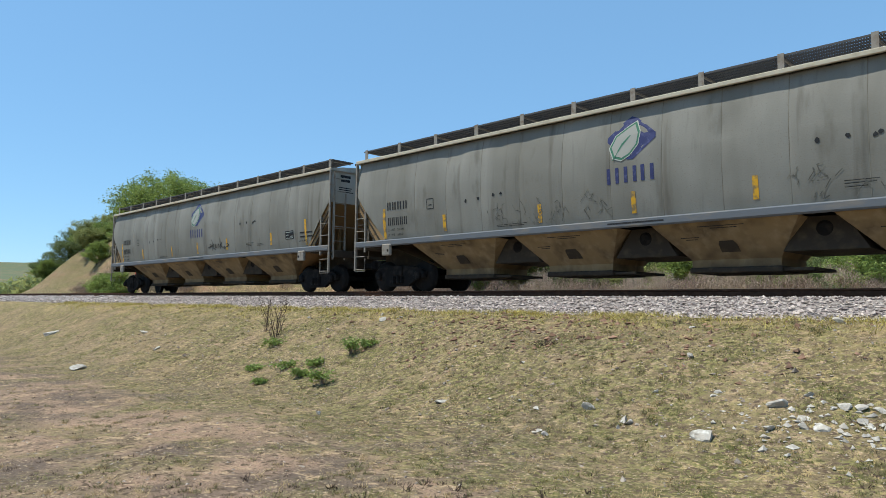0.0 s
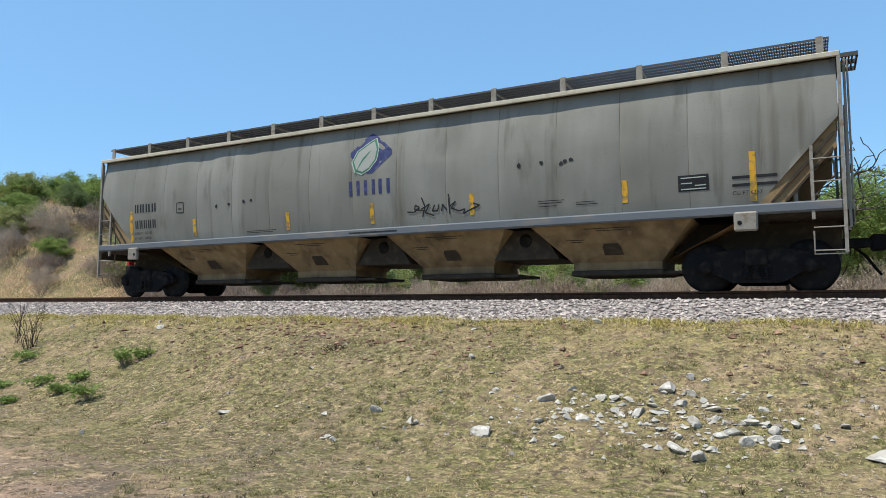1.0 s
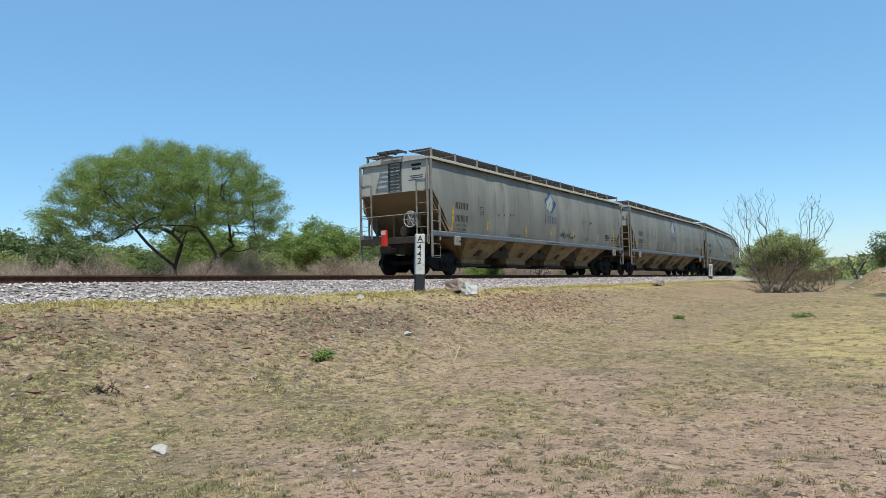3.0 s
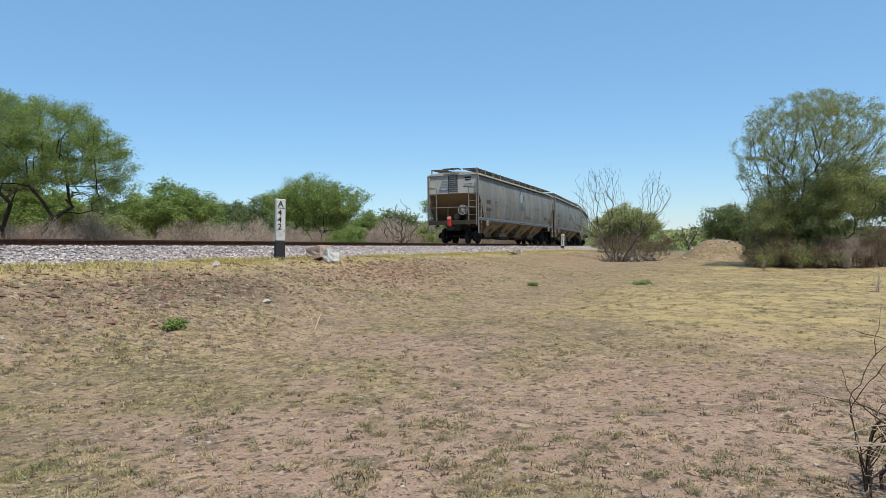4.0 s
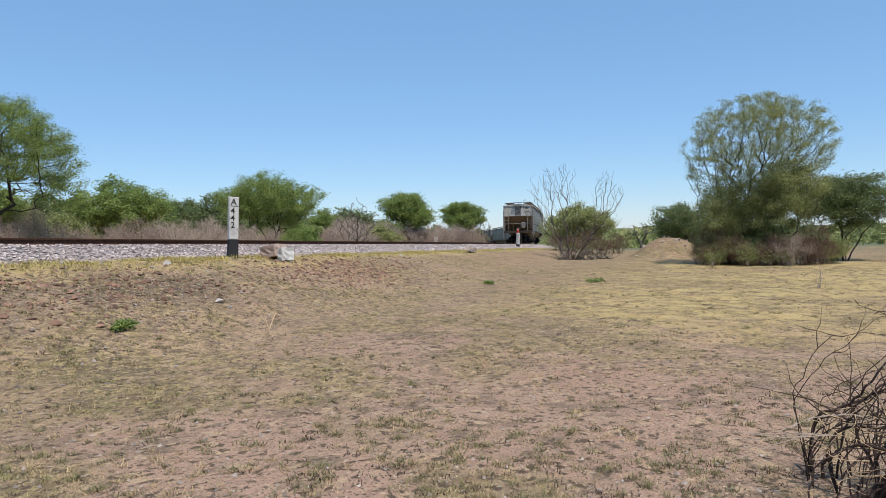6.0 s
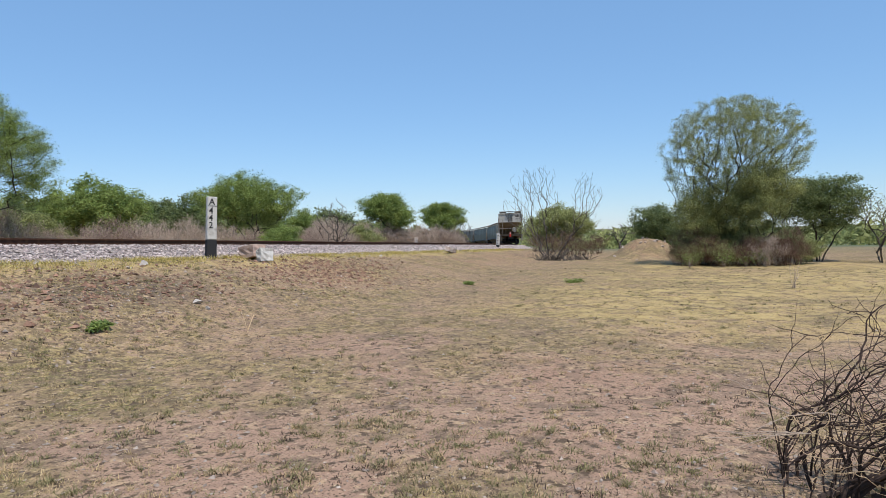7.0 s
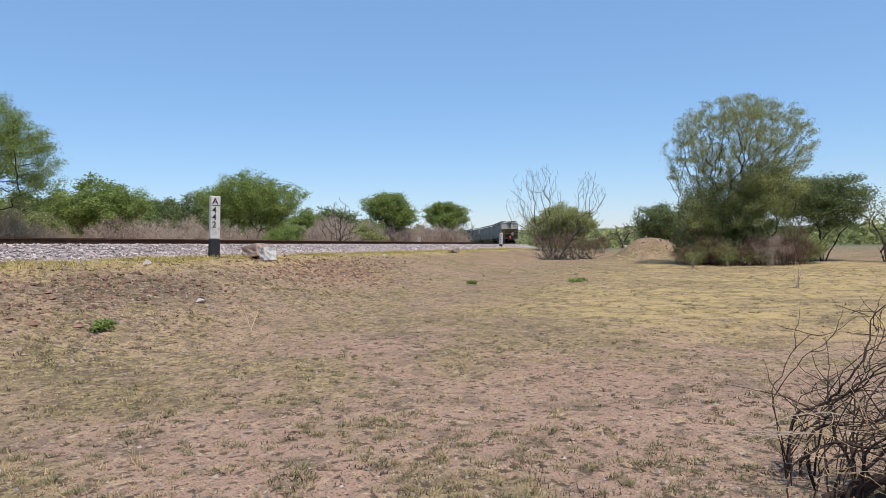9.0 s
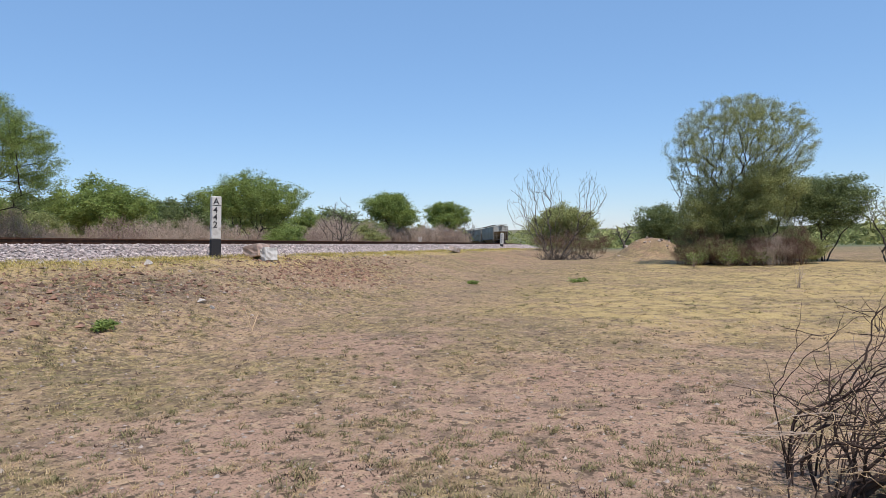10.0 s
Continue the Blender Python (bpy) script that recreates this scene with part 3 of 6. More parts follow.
def wagon(label, group, marks):
    w = thing("hopper_wagon", label, "railway wagon", group)
    # side skins with welded panels that bulge a little between their seams
    xs = []
    for a, c in zip(SEAMS, SEAMS[1:]):
        xs += [a, a + 0.02] + [a + (c - a) * k / 8 for k in range(1, 8)] + [c - 0.02]
    xs.append(9.68)
    zs = sorted({p[0] for p in SIDE} | {1.63, 1.9, 2.3, 2.7, 2.98, 3.1, 3.5, 3.78, 3.97})
    sk = Shape()
    v = []
    for z in zs:
        e = side_end(z)
        for x in xs:
            v.append((max(-e, min(e, x)), -skin(x, z), z))
    n = len(xs)
    sk.add(v, [(i * n + j, i * n + j + 1, (i + 1) * n + j + 1, (i + 1) * n + j) for i in range(len(zs) - 1) for j in range(n - 1)
               if abs(v[i * n + j][0] - v[i * n + j + 1][0]) + abs(v[(i + 1) * n + j][0] - v[(i + 1) * n + j + 1][0]) > 1e-6])
    part("side_sheet", sk, M["paint"], w, "weathered grey painted steel side with dents and streaks", True)
    part("side_sheet", mirrored(sk, 1, -1), M["paint"], w, "", True)
    for x in SEAMS[1:-1]:
        ws = Shape()
        zz = [z for z in zs if side_end(z) > abs(x) + 0.03]
        ws.add([(x + o, -skin(x, z) - h, z) for z in zz for o, h in ((-0.010, 0.001), (0.0, 0.005), (0.010, 0.001))],
               [(3 * i + j, 3 * i + j + 1, 3 * i + j + 4, 3 * i + j + 3) for i in range(len(zz) - 1) for j in range(2)])
        part("weld_seam", ws, M["seam"], w)
    # roof
    rf = Shape()
    arch = [(-1.57, 4.06), (-1.57, 4.12), (-1.52, 4.13), (-1.1, 4.20), (-0.5, 4.26), (0, 4.28), (0.5, 4.26), (1.1, 4.20), (1.52, 4.13), (1.57, 4.12), (1.57, 4.06)]
    m = len(arch)
    rf.add([(x, y, z) for x in (-9.74, 9.74) for y, z in arch], [(i, i + 1, m + i + 1, m + i) for i in range(m - 1)] + [tuple(range(m)), tuple(range(2 * m - 1, m - 1, -1))])
    part("roof", rf, M["roof"], w)
    for y in (-1, 1):
        part("roof_rim", Shape().box(-9.75, 9.75, y * 1.602 - 0.03, y * 1.602 + 0.03, 4.03, 4.125, 0.012), M["eave"], w, "pale projecting roof rim")
    part("hatch", Shape().box(-8.6, 8.6, -0.28, 0.28, 4.25, 4.36, 0.03), M["roof"], w, "long trough hatch cover")
    # running boards with their brackets
    for y in (-1, 1):
        g = Shape()
        a, b = sorted((y * 1.42, y * 0.58))
        x = -9.55
        while x < 9.6:
            g.box(x - 0.008, x + 0.008, a, b, 4.43, 4.455)
            x += 0.044
        for q in np.linspace(a, b, 6):
            g.box(-9.6, 9.6, q - 0.008, q + 0.008, 4.42, 4.46)
        part("running_board", g, M["grate"], w, "open steel grating walkway on the roof")
        for k in range(13):
            x = -9.45 + k * 1.575
            br = Shape().box(x - 0.06, x + 0.06, y * 1.44 - 0.012, y * 1.44 + 0.012, 4.12, 4.48)
            br.box(x - 0.02, x + 0.02, min(y * 0.58, y * 1.43), max(y * 0.58, y * 1.43), 4.385, 4.42)
            part("bracket", br, M["rung"], w)
    # the two ends
    for e in (-1, 1):
        en = Shape()
        arch2 = [(-1.50, 4.06)] + [(y, z - 0.03) for y, z in arch[3:8]] + [(1.50, 4.06)]
        pts = [(-side_y(2.98), 2.98)] + arch2 + [(side_y(2.98), 2.98)]
        en.add([(e * 9.66, y, z) for y, z in pts] + [(e * 9.60, y, z) for y, z in pts],
               [tuple(range(len(pts))), tuple(range(2 * len(pts) - 1, len(pts) - 1, -1))])
        part("end_wall", en, M["endwall"], w, "pale painted upper end wall")
        for z, y0, y1 in ((3.86, -1.15, -0.72), (3.72, -1.12, -0.75), (3.5, -1.2, -0.66), (3.43, -1.2, -0.7), (3.36, -1.2, -0.6)):
            t = 0.09 if z > 3.6 else 0.03
            part("small_print", Shape().box(min(e * 9.661, e * 9.664), max(e * 9.661, e * 9.664), y0, y1, z, z + t), M["black"], w)
        sl = Shape()
        zz = [2.98, 2.5, 2.0, 1.55, 1.36]
        sl.add([(e * (side_end(z) - 0.005), q * (side_y(max(z, 1.52)) - 0.01), z) for z in zz for q in (-1, 1)], [(2 * i, 2 * i + 1, 2 * i + 3, 2 * i + 2) for i in range(4)])
        sl.add([(e * side_end(1.36), -1.47, 1.36), (e * side_end(1.36), 1.47, 1.36), (e * 6.62, 0.72, 0.62), (e * 6.62, -0.72, 0.62)], [(0, 1, 2, 3)])
        part("slope_sheet", sl, M["slope"], w, "rust-stained tan end slope sheet")
        for y in (-1, 1):
            y0, y1 = sorted((y * 1.50, y * 1.54))
            gs = part("end_gusset", Shape().prism([(e * 9.64, 2.95), (e * side_end(1.54), 1.54), (e * side_end(2.02), 1.54), (e * 9.64, 2.46)][::int(-e)], y0, y1), M["gusset"], w, "tan gusset plate along the slope sheet")
            y0, y1 = sorted((y * 1.545, y * 1.575))
            for up, mt in ((0.20, "iron"), (0.47, "iron")):
                part("rib", Shape().prism([(e * side_end(2.94 - up * 0.15), 2.94 - up), (e * (side_end(1.56) + up * 0.86), 1.56), (e * (side_end(1.56) + up * 0.86 + 0.05), 1.56), (e * side_end(2.94 - up * 0.15), 2.88 - up)][::int(-e)], y0, y1), M[mt], gs)
        for y in (-0.62, 0.62):
            part("slope_stay", Shape().prism([(e * 8.9, 1.3), (e * 8.98, 1.3), (e * 9.0, 2.35), (e * 8.93, 2.35)], y - 0.05, y + 0.05), M["slope"], w)
        mg = Shape()
        for k in range(9):
            z = 3.08 + k * 0.12
            mg.tube([(e * 9.70, -0.24, z), (e * 9.70, 0, z + 0.06), (e * 9.70, 0.24, z)], 0.011, 4).tube([(e * 9.70, -0.24, z + 0.06), (e * 9.70, 0, z), (e * 9.70, 0.24, z + 0.06)], 0.011, 4)
        mg.box(min(e * 9.68, e * 9.71), max(e * 9.68, e * 9.71), -0.29, -0.25, 3.02, 4.2).box(min(e * 9.68, e * 9.71), max(e * 9.68, e * 9.71), 0.25, 0.29, 3.02, 4.2)
        part("end_grille", mg, M["grate"], w, "diamond mesh climbing panel")
        pl = Shape()
        for y in (-0.46, 0.0, 0.46):
            pl.box(min(e * 9.58, e * 10.09), max(e * 9.58, e * 10.09), y - 0.02, y + 0.02, 4.36, 4.44)
        pl.box(min(e * 10.06, e * 10.09), max(e * 10.06, e * 10.09), -0.46, 0.46, 4.36, 4.44)
        wk = part("end_walkway", pl, M["grate"], w, "grating platform across the roof end")
        for k in range(8):
            x = e * (9.62 + k * 0.055)
            part("slat", Shape().box(x - 0.014, x + 0.014, -0.46, 0.46, 4.40, 4.43), M["grate"], wk)
        for y in (-1, 1):
            ld = Shape()
            for x in (9.72, 9.24):
                ld.box(e * x - 0.028, e * x + 0.028, y * 1.60 - 0.028, y * 1.60 + 0.028, 0.62 if x > 9.5 else 1.2, 4.05 if x > 9.5 else 2.5)
            for k in range(8):
                z = 0.66 + k * 0.40
                if z < 2.5:
                    ld.tube([(e * 9.72, y * 1.62, z), (e * 9.24, y * 1.62, z)], 0.013, 5)
            part("side_ladder", ld, M["rung"], w, "steel side ladder")
            el = Shape()
            for q in (1.50, 1.02):
                el.box(e * 9.80 - 0.022, e * 9.80 + 0.022, y * q - 0.022, y * q + 0.022, 1.05, 3.3 if q < 1.2 else 4.0)
            for k in range(7):
                el.tube([(e * 9.81, y * 1.50, 1.25 + k * 0.42), (e * 9.81, y * 1.02, 1.25 + k * 0.42)], 0.013, 5)
            part("end_ladder", el, M["rung"], w, "steel end ladder")
            st = Shape().tube([(e * 9.72, y * 1.6, 1.0), (e * 9.72, y * 1.6, 0.6), (e * 9.24, y * 1.6, 0.6), (e * 9.24, y * 1.6, 1.0)], 0.016, 5)
            part("stirrup", st, M["rung"], w)
            part("post", Shape().box(e * 8.98 - 0.03, e * 8.98 + 0.03, y * 1.45 - 0.03, y * 1.45 + 0.03, 1.45, 2.35), M["rung"], w)
            part("jacking_pad", Shape().box(min(e * 7.96, e * 8.36), max(e * 7.96, e * 8.36), y * 1.63 - 0.05, y * 1.63 + 0.05, 1.05, 1.40, 0.03), M["rung"], w, "pale jacking pad")
            part("jacking_eye", Shape().lathe_y([(y * 1.66 - 0.03, 0.04), (y * 1.66 + 0.03, 0.04)], e * 8.06, 1.2, 12), M["steel"], w)
        rail = Shape().tube([(e * 9.85, -1.5, 2.15), (e * 9.85, 1.5, 2.15)], 0.018, 6).tube([(e * 9.85, -1.5, 3.98), (e * 9.85, -1.5, 1.1)], 0.018, 6)
        part("grab_rail", rail, M["rung"], w)
        deck = Shape().box(min(e * 8.5, e * 9.85), max(e * 8.5, e * 9.85), -1.5, 1.5, 1.30, 1.36).box(e * 9.82 - 0.04, e * 9.82 + 0.04, -1.52, 1.52, 1.12, 1.36, 0.01)
        part("end_platform", deck, M["iron"], w)
        cp = Shape().box(min(e * 9.6, e * 10.3), max(e * 9.6, e * 10.3), -0.09, 0.09, 0.80, 0.98, 0.02)
        cp.box(min(e * 10.16, e * 10.42), max(e * 10.16, e * 10.42), -0.15, 0.17, 0.74, 1.04, 0.04)
        part("coupler", cp, M["steel"], w, "dark cast coupler")
        part("air_hose", Shape().tube([(e * 9.9, 0.25, 0.85), (e * 10.1, 0.28, 0.66), (e * 10.25, 0.24, 0.42), (e * 10.33, 0.18, 0.3)], 0.028, 6), M["steel"], w)
    bw = Shape()
    ring = [(-9.25 + 0.28 * math.cos(k * math.pi / 12), -1.05, 2.0 + 0.28 * math.sin(k * math.pi / 12)) for k in range(25)]
    bw.tube([(-9.55, -0.55 + (p[0] + 9.25), p[2]) for p in ring], 0.02, 5)
    for k in range(3):
        c, s = math.cos(k * math.pi / 3), math.sin(k * math.pi / 3)
        bw.tube([(-9.55, -0.55 - 0.28 * c, 2.0 - 0.28 * s), (-9.55, -0.55 + 0.28 * c, 2.0 + 0.28 * s)], 0.012, 4)
    part("brake_wheel", bw, M["endwall"], w, "pale spoked hand brake wheel")
    part("brake_housing", Shape().box(-9.5, -9.15, -0.75, -0.35, 1.75, 2.25, 0.04), M["rung"], w)
    part("air_cylinder", Shape().tube([(-9.3, -0.1, 1.62), (-8.5, -0.1, 1.62)], 0.2, 12), M["iron"], w)
    # underframe
    for y in (-1, 1):
        part("side_sill", Shape().box(-9.70, 9.70, y * 1.57 - 0.075, y * 1.57 + 0.075, 1.345, 1.53, 0.03), M["sill"], w, "blue-grey side sill")
    part("centre_sill", Shape().box(-9.7, 9.7, -0.34, 0.34, 0.78, 1.34), M["iron"], w)
    for cx in (-3.68, 0.0, 3.68):
        part("cross_ridge", Shape().prism([(cx - 0.75, 0.72), (cx + 0.75, 0.72), (cx + 0.34, 1.36), (cx - 0.34, 1.36)], -0.95, 0.95), M["iron"], w)
        # a solid dark disc stands in for the shade inside a round hole
        part("vibrator_hole", Shape().lathe_y([(-0.99, 0.10), (-0.95, 0.15), (0.95, 0.15), (0.99, 0.10)], cx, 1.13, 18), M["steel"], w)
    for cx, ht in ((-5.6, 1.62), (-1.9, 1.5), (1.9, 1.5), (5.6, 1.62)):
        b = part("hopper_bay", bay(cx, ht, 0.92), M["tan"], w, "dusty tan hopper pocket")
        part("outlet_gate", Shape().box(cx - 0.95, cx + 0.95, -0.78, 0.78, 0.34, 0.46, 0.02).box(cx + 0.6, cx + 1.5, -0.7, 0.7, 0.36, 0.42), M["iron"], b)
        pad = Shape()
        pv = [(cx + a, -1.47 + (1.36 - z) * 1.0135 - 0.02, z) for a, z in ((-0.16, 0.98), (0.12, 0.98), (0.17, 0.9), (0.19, 0.76), (-0.2, 0.76), (-0.2, 0.92))]
        pad.add(pv + [(x, y + 0.03, z) for x, y, z in pv], [tuple(range(6))] + [(i, (i + 1) % 6, (i + 1) % 6 + 6, i + 6) for i in range(6)])
        part("vibrator_pad", pad, M["iron"], b, "dark vibrator bracket")
        for z, a0, a1 in ((1.26, -0.5, 0.45), (1.22, -0.25, 0.3), (1.06, -0.95, -0.55), (1.02, -0.85, -0.6)):
            yy = -1.47 + (1.36 - z) * 1.0135 - 0.008
            q = Shape().add([(cx + a0, yy, z), (cx + a1, yy, z), (cx + a1, yy - 0.014, z + 0.014), (cx + a0, yy - 0.014, z + 0.014)], [(0, 1, 2, 3)])
            part("small_print", q, M["black"], b)
    # trucks
    for e in (-1, 1):
        tx = e * 8.27
        tk = new("truck")
        tk.parent = w
        tk.location = (tx, 0, 0)
        for y in (-1, 1):
            sf = Shape().prism([(-1.12, 0.56), (-0.98, 0.66), (-0.5, 0.76), (0.5, 0.76), (0.98, 0.66), (1.12, 0.56), (1.12, 0.40), (0.82, 0.36),
                                (0.42, 0.14), (-0.42, 0.14), (-0.82, 0.36), (-1.12, 0.40)], y * 0.98 - 0.07, y * 0.98 + 0.07)
            fr = part("side_frame", sf, M["steel"], tk, "dark cast truck side frame")
            for k in (-0.18, 0.0, 0.18):
                part("spring", Shape().tube([(k, y * 1.06, 0.22 + 0.02 * j) for j in range(14)], [0.075 if j % 2 else 0.055 for j in range(14)], 8), M["wheel"], tk)
            for k in (-0.889, 0.889):
                part("bearing_cap", Shape().lathe_y([(y * 1.0, 0.13), (y * 1.12, 0.13), (y * 1.15, 0.09)] if y > 0 else [(-1.15, 0.09), (-1.12, 0.13), (-1.0, 0.13)], k, 0.457, 14), M["steel"], tk)
        part("bolster", Shape().box(-0.2, 0.2, -1.1, 1.1, 0.45, 0.78, 0.03), M["steel"], tk)
        for k in (-0.889, 0.889):
            prof = [(-0.84, 0.10), (-0.84, 0.36), (-0.82, 0.39), (-0.81, 0.455), (-0.72, 0.462), (-0.70, 0.49), (-0.68, 0.49), (-0.68, 0.38), (-0.70, 0.34), (-0.72, 0.09)]
            wh = Shape().lathe_y(prof, 0, 0, 32).lathe_y([(-y, r) for y, r in prof[::-1]], 0, 0, 32).lathe_y([(-0.95, 0.08), (0.95, 0.08)], 0, 0, 10)
            wo = part("wheelset", wh, M["wheel"], tk, "", True)
            wo.location = (k, 0, 0.457)
    # painted marks
    for x, z0, z1 in ((-8.35, 1.57, 2.47), (-5.79, 1.64, 2.10), (-2.49, 1.63, 2.08), (0.06, 1.65, 2.13), (2.67, 1.70, 2.16), (5.99, 1.73, 2.17), (8.30, 1.60, 2.5)):
        bar("reflector", x - 0.055, x + 0.055, z0, z1, M["yellow"], w, "yellow reflector strip")
    dm = [(0.03, 3.82), (-0.12, 3.74), (-0.56, 3.40), (-0.56, 3.30), (-0.05, 2.84), (0.10, 2.84), (0.62, 3.25), (0.62, 3.36), (0.18, 3.75)]
    decal("emblem", dm[::-1], M["navy"], w, "navy diamond emblem")
    leaf = [(-0.42, 2.90), (-0.52, 3.15), (-0.36, 3.42), (0.0, 3.62), (0.18, 3.70), (0.27, 3.45), (0.22, 3.15), (0.02, 2.92), (-0.2, 2.82)]
    decal("emblem_leaf", leaf, M["leafpale"], w, "pale leaf outline", 0.010)
    inner = [(-0.10 + (x + 0.10) * 0.82, 3.24 + (z - 3.24) * 0.82) for x, z in leaf]
    outline = [(-0.10 + (x + 0.10) * 0.94, 3.24 + (z - 3.24) * 0.94) for x, z in leaf]
    decal("emblem_leaf_line", outline, M["leafgreen"], w, "green leaf outline", 0.012)
    decal("emblem_leaf_face", inner, M["leafin"], w, "", 0.015)
    vein = [(-0.42, 2.86), (-0.40, 2.86), (-0.17, 3.20), (0.04, 3.38), (0.02, 3.39), (-0.19, 3.22)]
    decal("emblem_vein", vein, M["leafgreen"], w, "", 0.018)
    for x0 in (-0.58, -0.14, 0.27):
        for o in (0.0, 0.22):
            bar("lettering_bar", x0 + o, x0 + o + 0.085, 2.34, 2.69, M["navy"], w, "navy lettering bar")
    for k in range(4):
        for o in (0.0, 0.105):
            bar("lettering_bar", -8.19 + k * 0.235 + o, -8.19 + k * 0.235 + o + 0.055, 2.41, 2.65, M["black"], w)
    for k in range(5):
        for o in (0.0, 0.08):
            bar("numeral_bar", -8.17 + k * 0.18 + o, -8.17 + k * 0.18 + o + 0.042, 1.95, 2.19, M["black"], w)
    letters("LD LMT   217100", 0.10, M["black"], w, -8.17, 1.78, "load_stencil", -1.600)
    letters("LT  WT    68900", 0.10, M["black"], w, -8.17, 1.63, "weight_stencil", -1.585)
    for x0, x1, z0, z1 in ((-6.46, -6.18, 2.3, 2.32), (-6.46, -6.18, 2.58, 2.6), (-6.46, -6.44, 2.3, 2.6), (-6.2, -6.18, 2.3, 2.6), (-6.38, -6.26, 2.4, 2.43)):
        bar("plate_mark", x0, x1, z0, z1, M["black"], w)
    bar("warning_label", 7.0, 7.55, 1.86, 2.16, M["black"], w, "black warning label")
    for x0, x1, z in ((7.05, 7.5, 2.1), (7.05, 7.25, 2.0), (7.3, 7.5, 1.95), (7.05, 7.5, 1.89)):
        bar("label_line", x0, x1, z, z + 0.02, M["leafpale"], w, "", 0.011)
    letters("CU FT 6357", 0.10, M["black"], w, 7.95, 1.72, "volume_stencil", -1.60)
    for z in (1.88, 2.02):
        bar("small_print", 7.95, 8.25, z, z + 0.05, M["black"], w)
        bar("small_print", 8.33, 8.7, z, z + 0.05, M["black"], w)
    for x0, x1, z in ((-3.9, -2.9, 1.66), (-3.9, -3.0, 1.62), (4.2, 4.7, 1.82), (4.2, 4.75, 1.87), (4.2, 4.6, 1.76), (5.0, 5.4, 1.80), (5.0, 5.45, 1.75)):
        bar("small_print", x0, x1, z, z + 0.014, M["black"], w)
    for x, z in marks:
        j = random.Random(int(x * 50))
        decal("smudge", [(x + j.uniform(0.6, 1) * 0.055 * math.cos(a), z + j.uniform(0.4, 1.1) * 0.06 * math.sin(a)) for a in np.linspace(0, 5.6, 8)], M["black"], w, "dark patch of scraped paint", 0.008)
    part("owner_print", Shape().box(-0.55, 0.8, -1.648, -1.646, 1.42, 1.455), M["black"], w)
    return w


def scrawl(w):
    """Black spray-paint scribble on the side."""
    lines = [[(1.03, 1.86), (1.2, 1.84), (1.36, 1.94), (1.25, 2.0), (1.22, 1.9), (1.5, 1.86)], [(1.42, 2.16), (1.5, 1.95), (1.42, 1.72)], [(1.4, 1.9), (1.62, 2.0), (1.5, 1.82), (1.72, 1.74)],
             [(1.75, 1.98), (1.68, 1.84), (1.82, 1.84), (1.86, 1.98)], [(1.92, 1.82), (1.95, 1.98), (2.05, 1.84)], [(2.1, 2.2), (2.12, 1.75)], [(2.1, 1.9), (2.28, 2.02), (2.16, 1.88), (2.36, 1.80), (2.5, 1.84), (2.46, 1.74), (2.6, 1.8), (2.86, 1.90), (2.7, 1.95)], [(2.86, 1.9), (2.72, 1.82)]]
    s = Shape()
    for ln in lines:
        for (x0, z0), (x1, z1) in zip(ln, ln[1:]):
            d = Vector((x1 - x0, z1 - z0)).normalized() * 0.016
            q = [(x0 - d.y, z0 + d.x), (x0 + d.y, z0 - d.x), (x1 + d.y, z1 - d.x), (x1 - d.y, z1 + d.x)]
            s.add([(x, -skin(x, z) - 0.012, z) for x, z in q], [(0, 1, 2, 3)])
    part("scrawl", s, M["black"], w, "black spray-paint scrawl")


PITCH = 20.87
SMUDGES = [(-4.95, 2.4), (-4.5, 2.42), (-3.95, 2.46), (-3.7, 2.47), (3.8, 2.66), (4.3, 2.68), (4.72, 2.62), (4.8, 2.66), (4.93, 2.68)]
last = wagon("weathered grey covered hopper wagon with tan hoppers and a sprayed scrawl", "wagons of the train", SMUDGES)
TRAIN = [last]
for k in range(1, 7):
    o = copy_thing(last, Matrix.Identity(4))
    o["label"] = "weathered grey covered hopper wagon with tan hoppers and a navy emblem"
    TRAIN.append(o)
scrawl(last)


def faded_scribble(w, seed, x0, x1):
    rng = random.Random(seed)
    s = Shape()
    for _ in range(26):
        x, z = rng.uniform(x0, x1), rng.uniform(1.7, 2.1)
        for _ in range(rng.randint(2, 5)):
            u, v = x + rng.uniform(-0.14, 0.14), min(max(z + rng.uniform(-0.2, 0.2), 1.6), 2.3)
            e = Vector((u - x, v - z)).normalized() * 0.008
            q = [(x - e.y, z + e.x), (x + e.y, z - e.x), (u + e.y, v - e.x), (u - e.y, v + e.x)]
            s.add([(a, -skin(a, c) - 0.008, c) for a, c in q], [(0, 1, 2, 3)])
            x, z = u, v
    part("scribble", s, M["faded"], w, "faded scratched scribbles")


faded_scribble(TRAIN[1], 4, -4.2, -0.6)
faded_scribble(TRAIN[1], 6, 3.2, 8.0)
eot = Shape().box(-10.42, -10.28, -0.11, 0.11, 1.0, 1.60, 0.03)
part("marker_box", eot, M["red"], last, "red end-of-train marker box")
part("marker_band", Shape().box(-10.425, -10.415, -0.1, 0.1, 1.42, 1.56), M["leafpale"], last)

# ---- sleepers ----
track = thing("track_sleepers", "weathered sleepers bedded in the ballast", "railway", kind="structure")
tie_mesh = Shape().box(-0.12, 0.12, -1.3, 1.3, -0.36, -0.176, 0.01).mesh("sleeper", M["tie"])
for k in range(260):
    x, y, z, a = track_at(-58 + k * 0.58)
    t = new("sleeper", tie_mesh)
    t.parent = track
    t.matrix_basis = pose(x, y, z, 0, 0, math.degrees(a))

# ---- stones ----


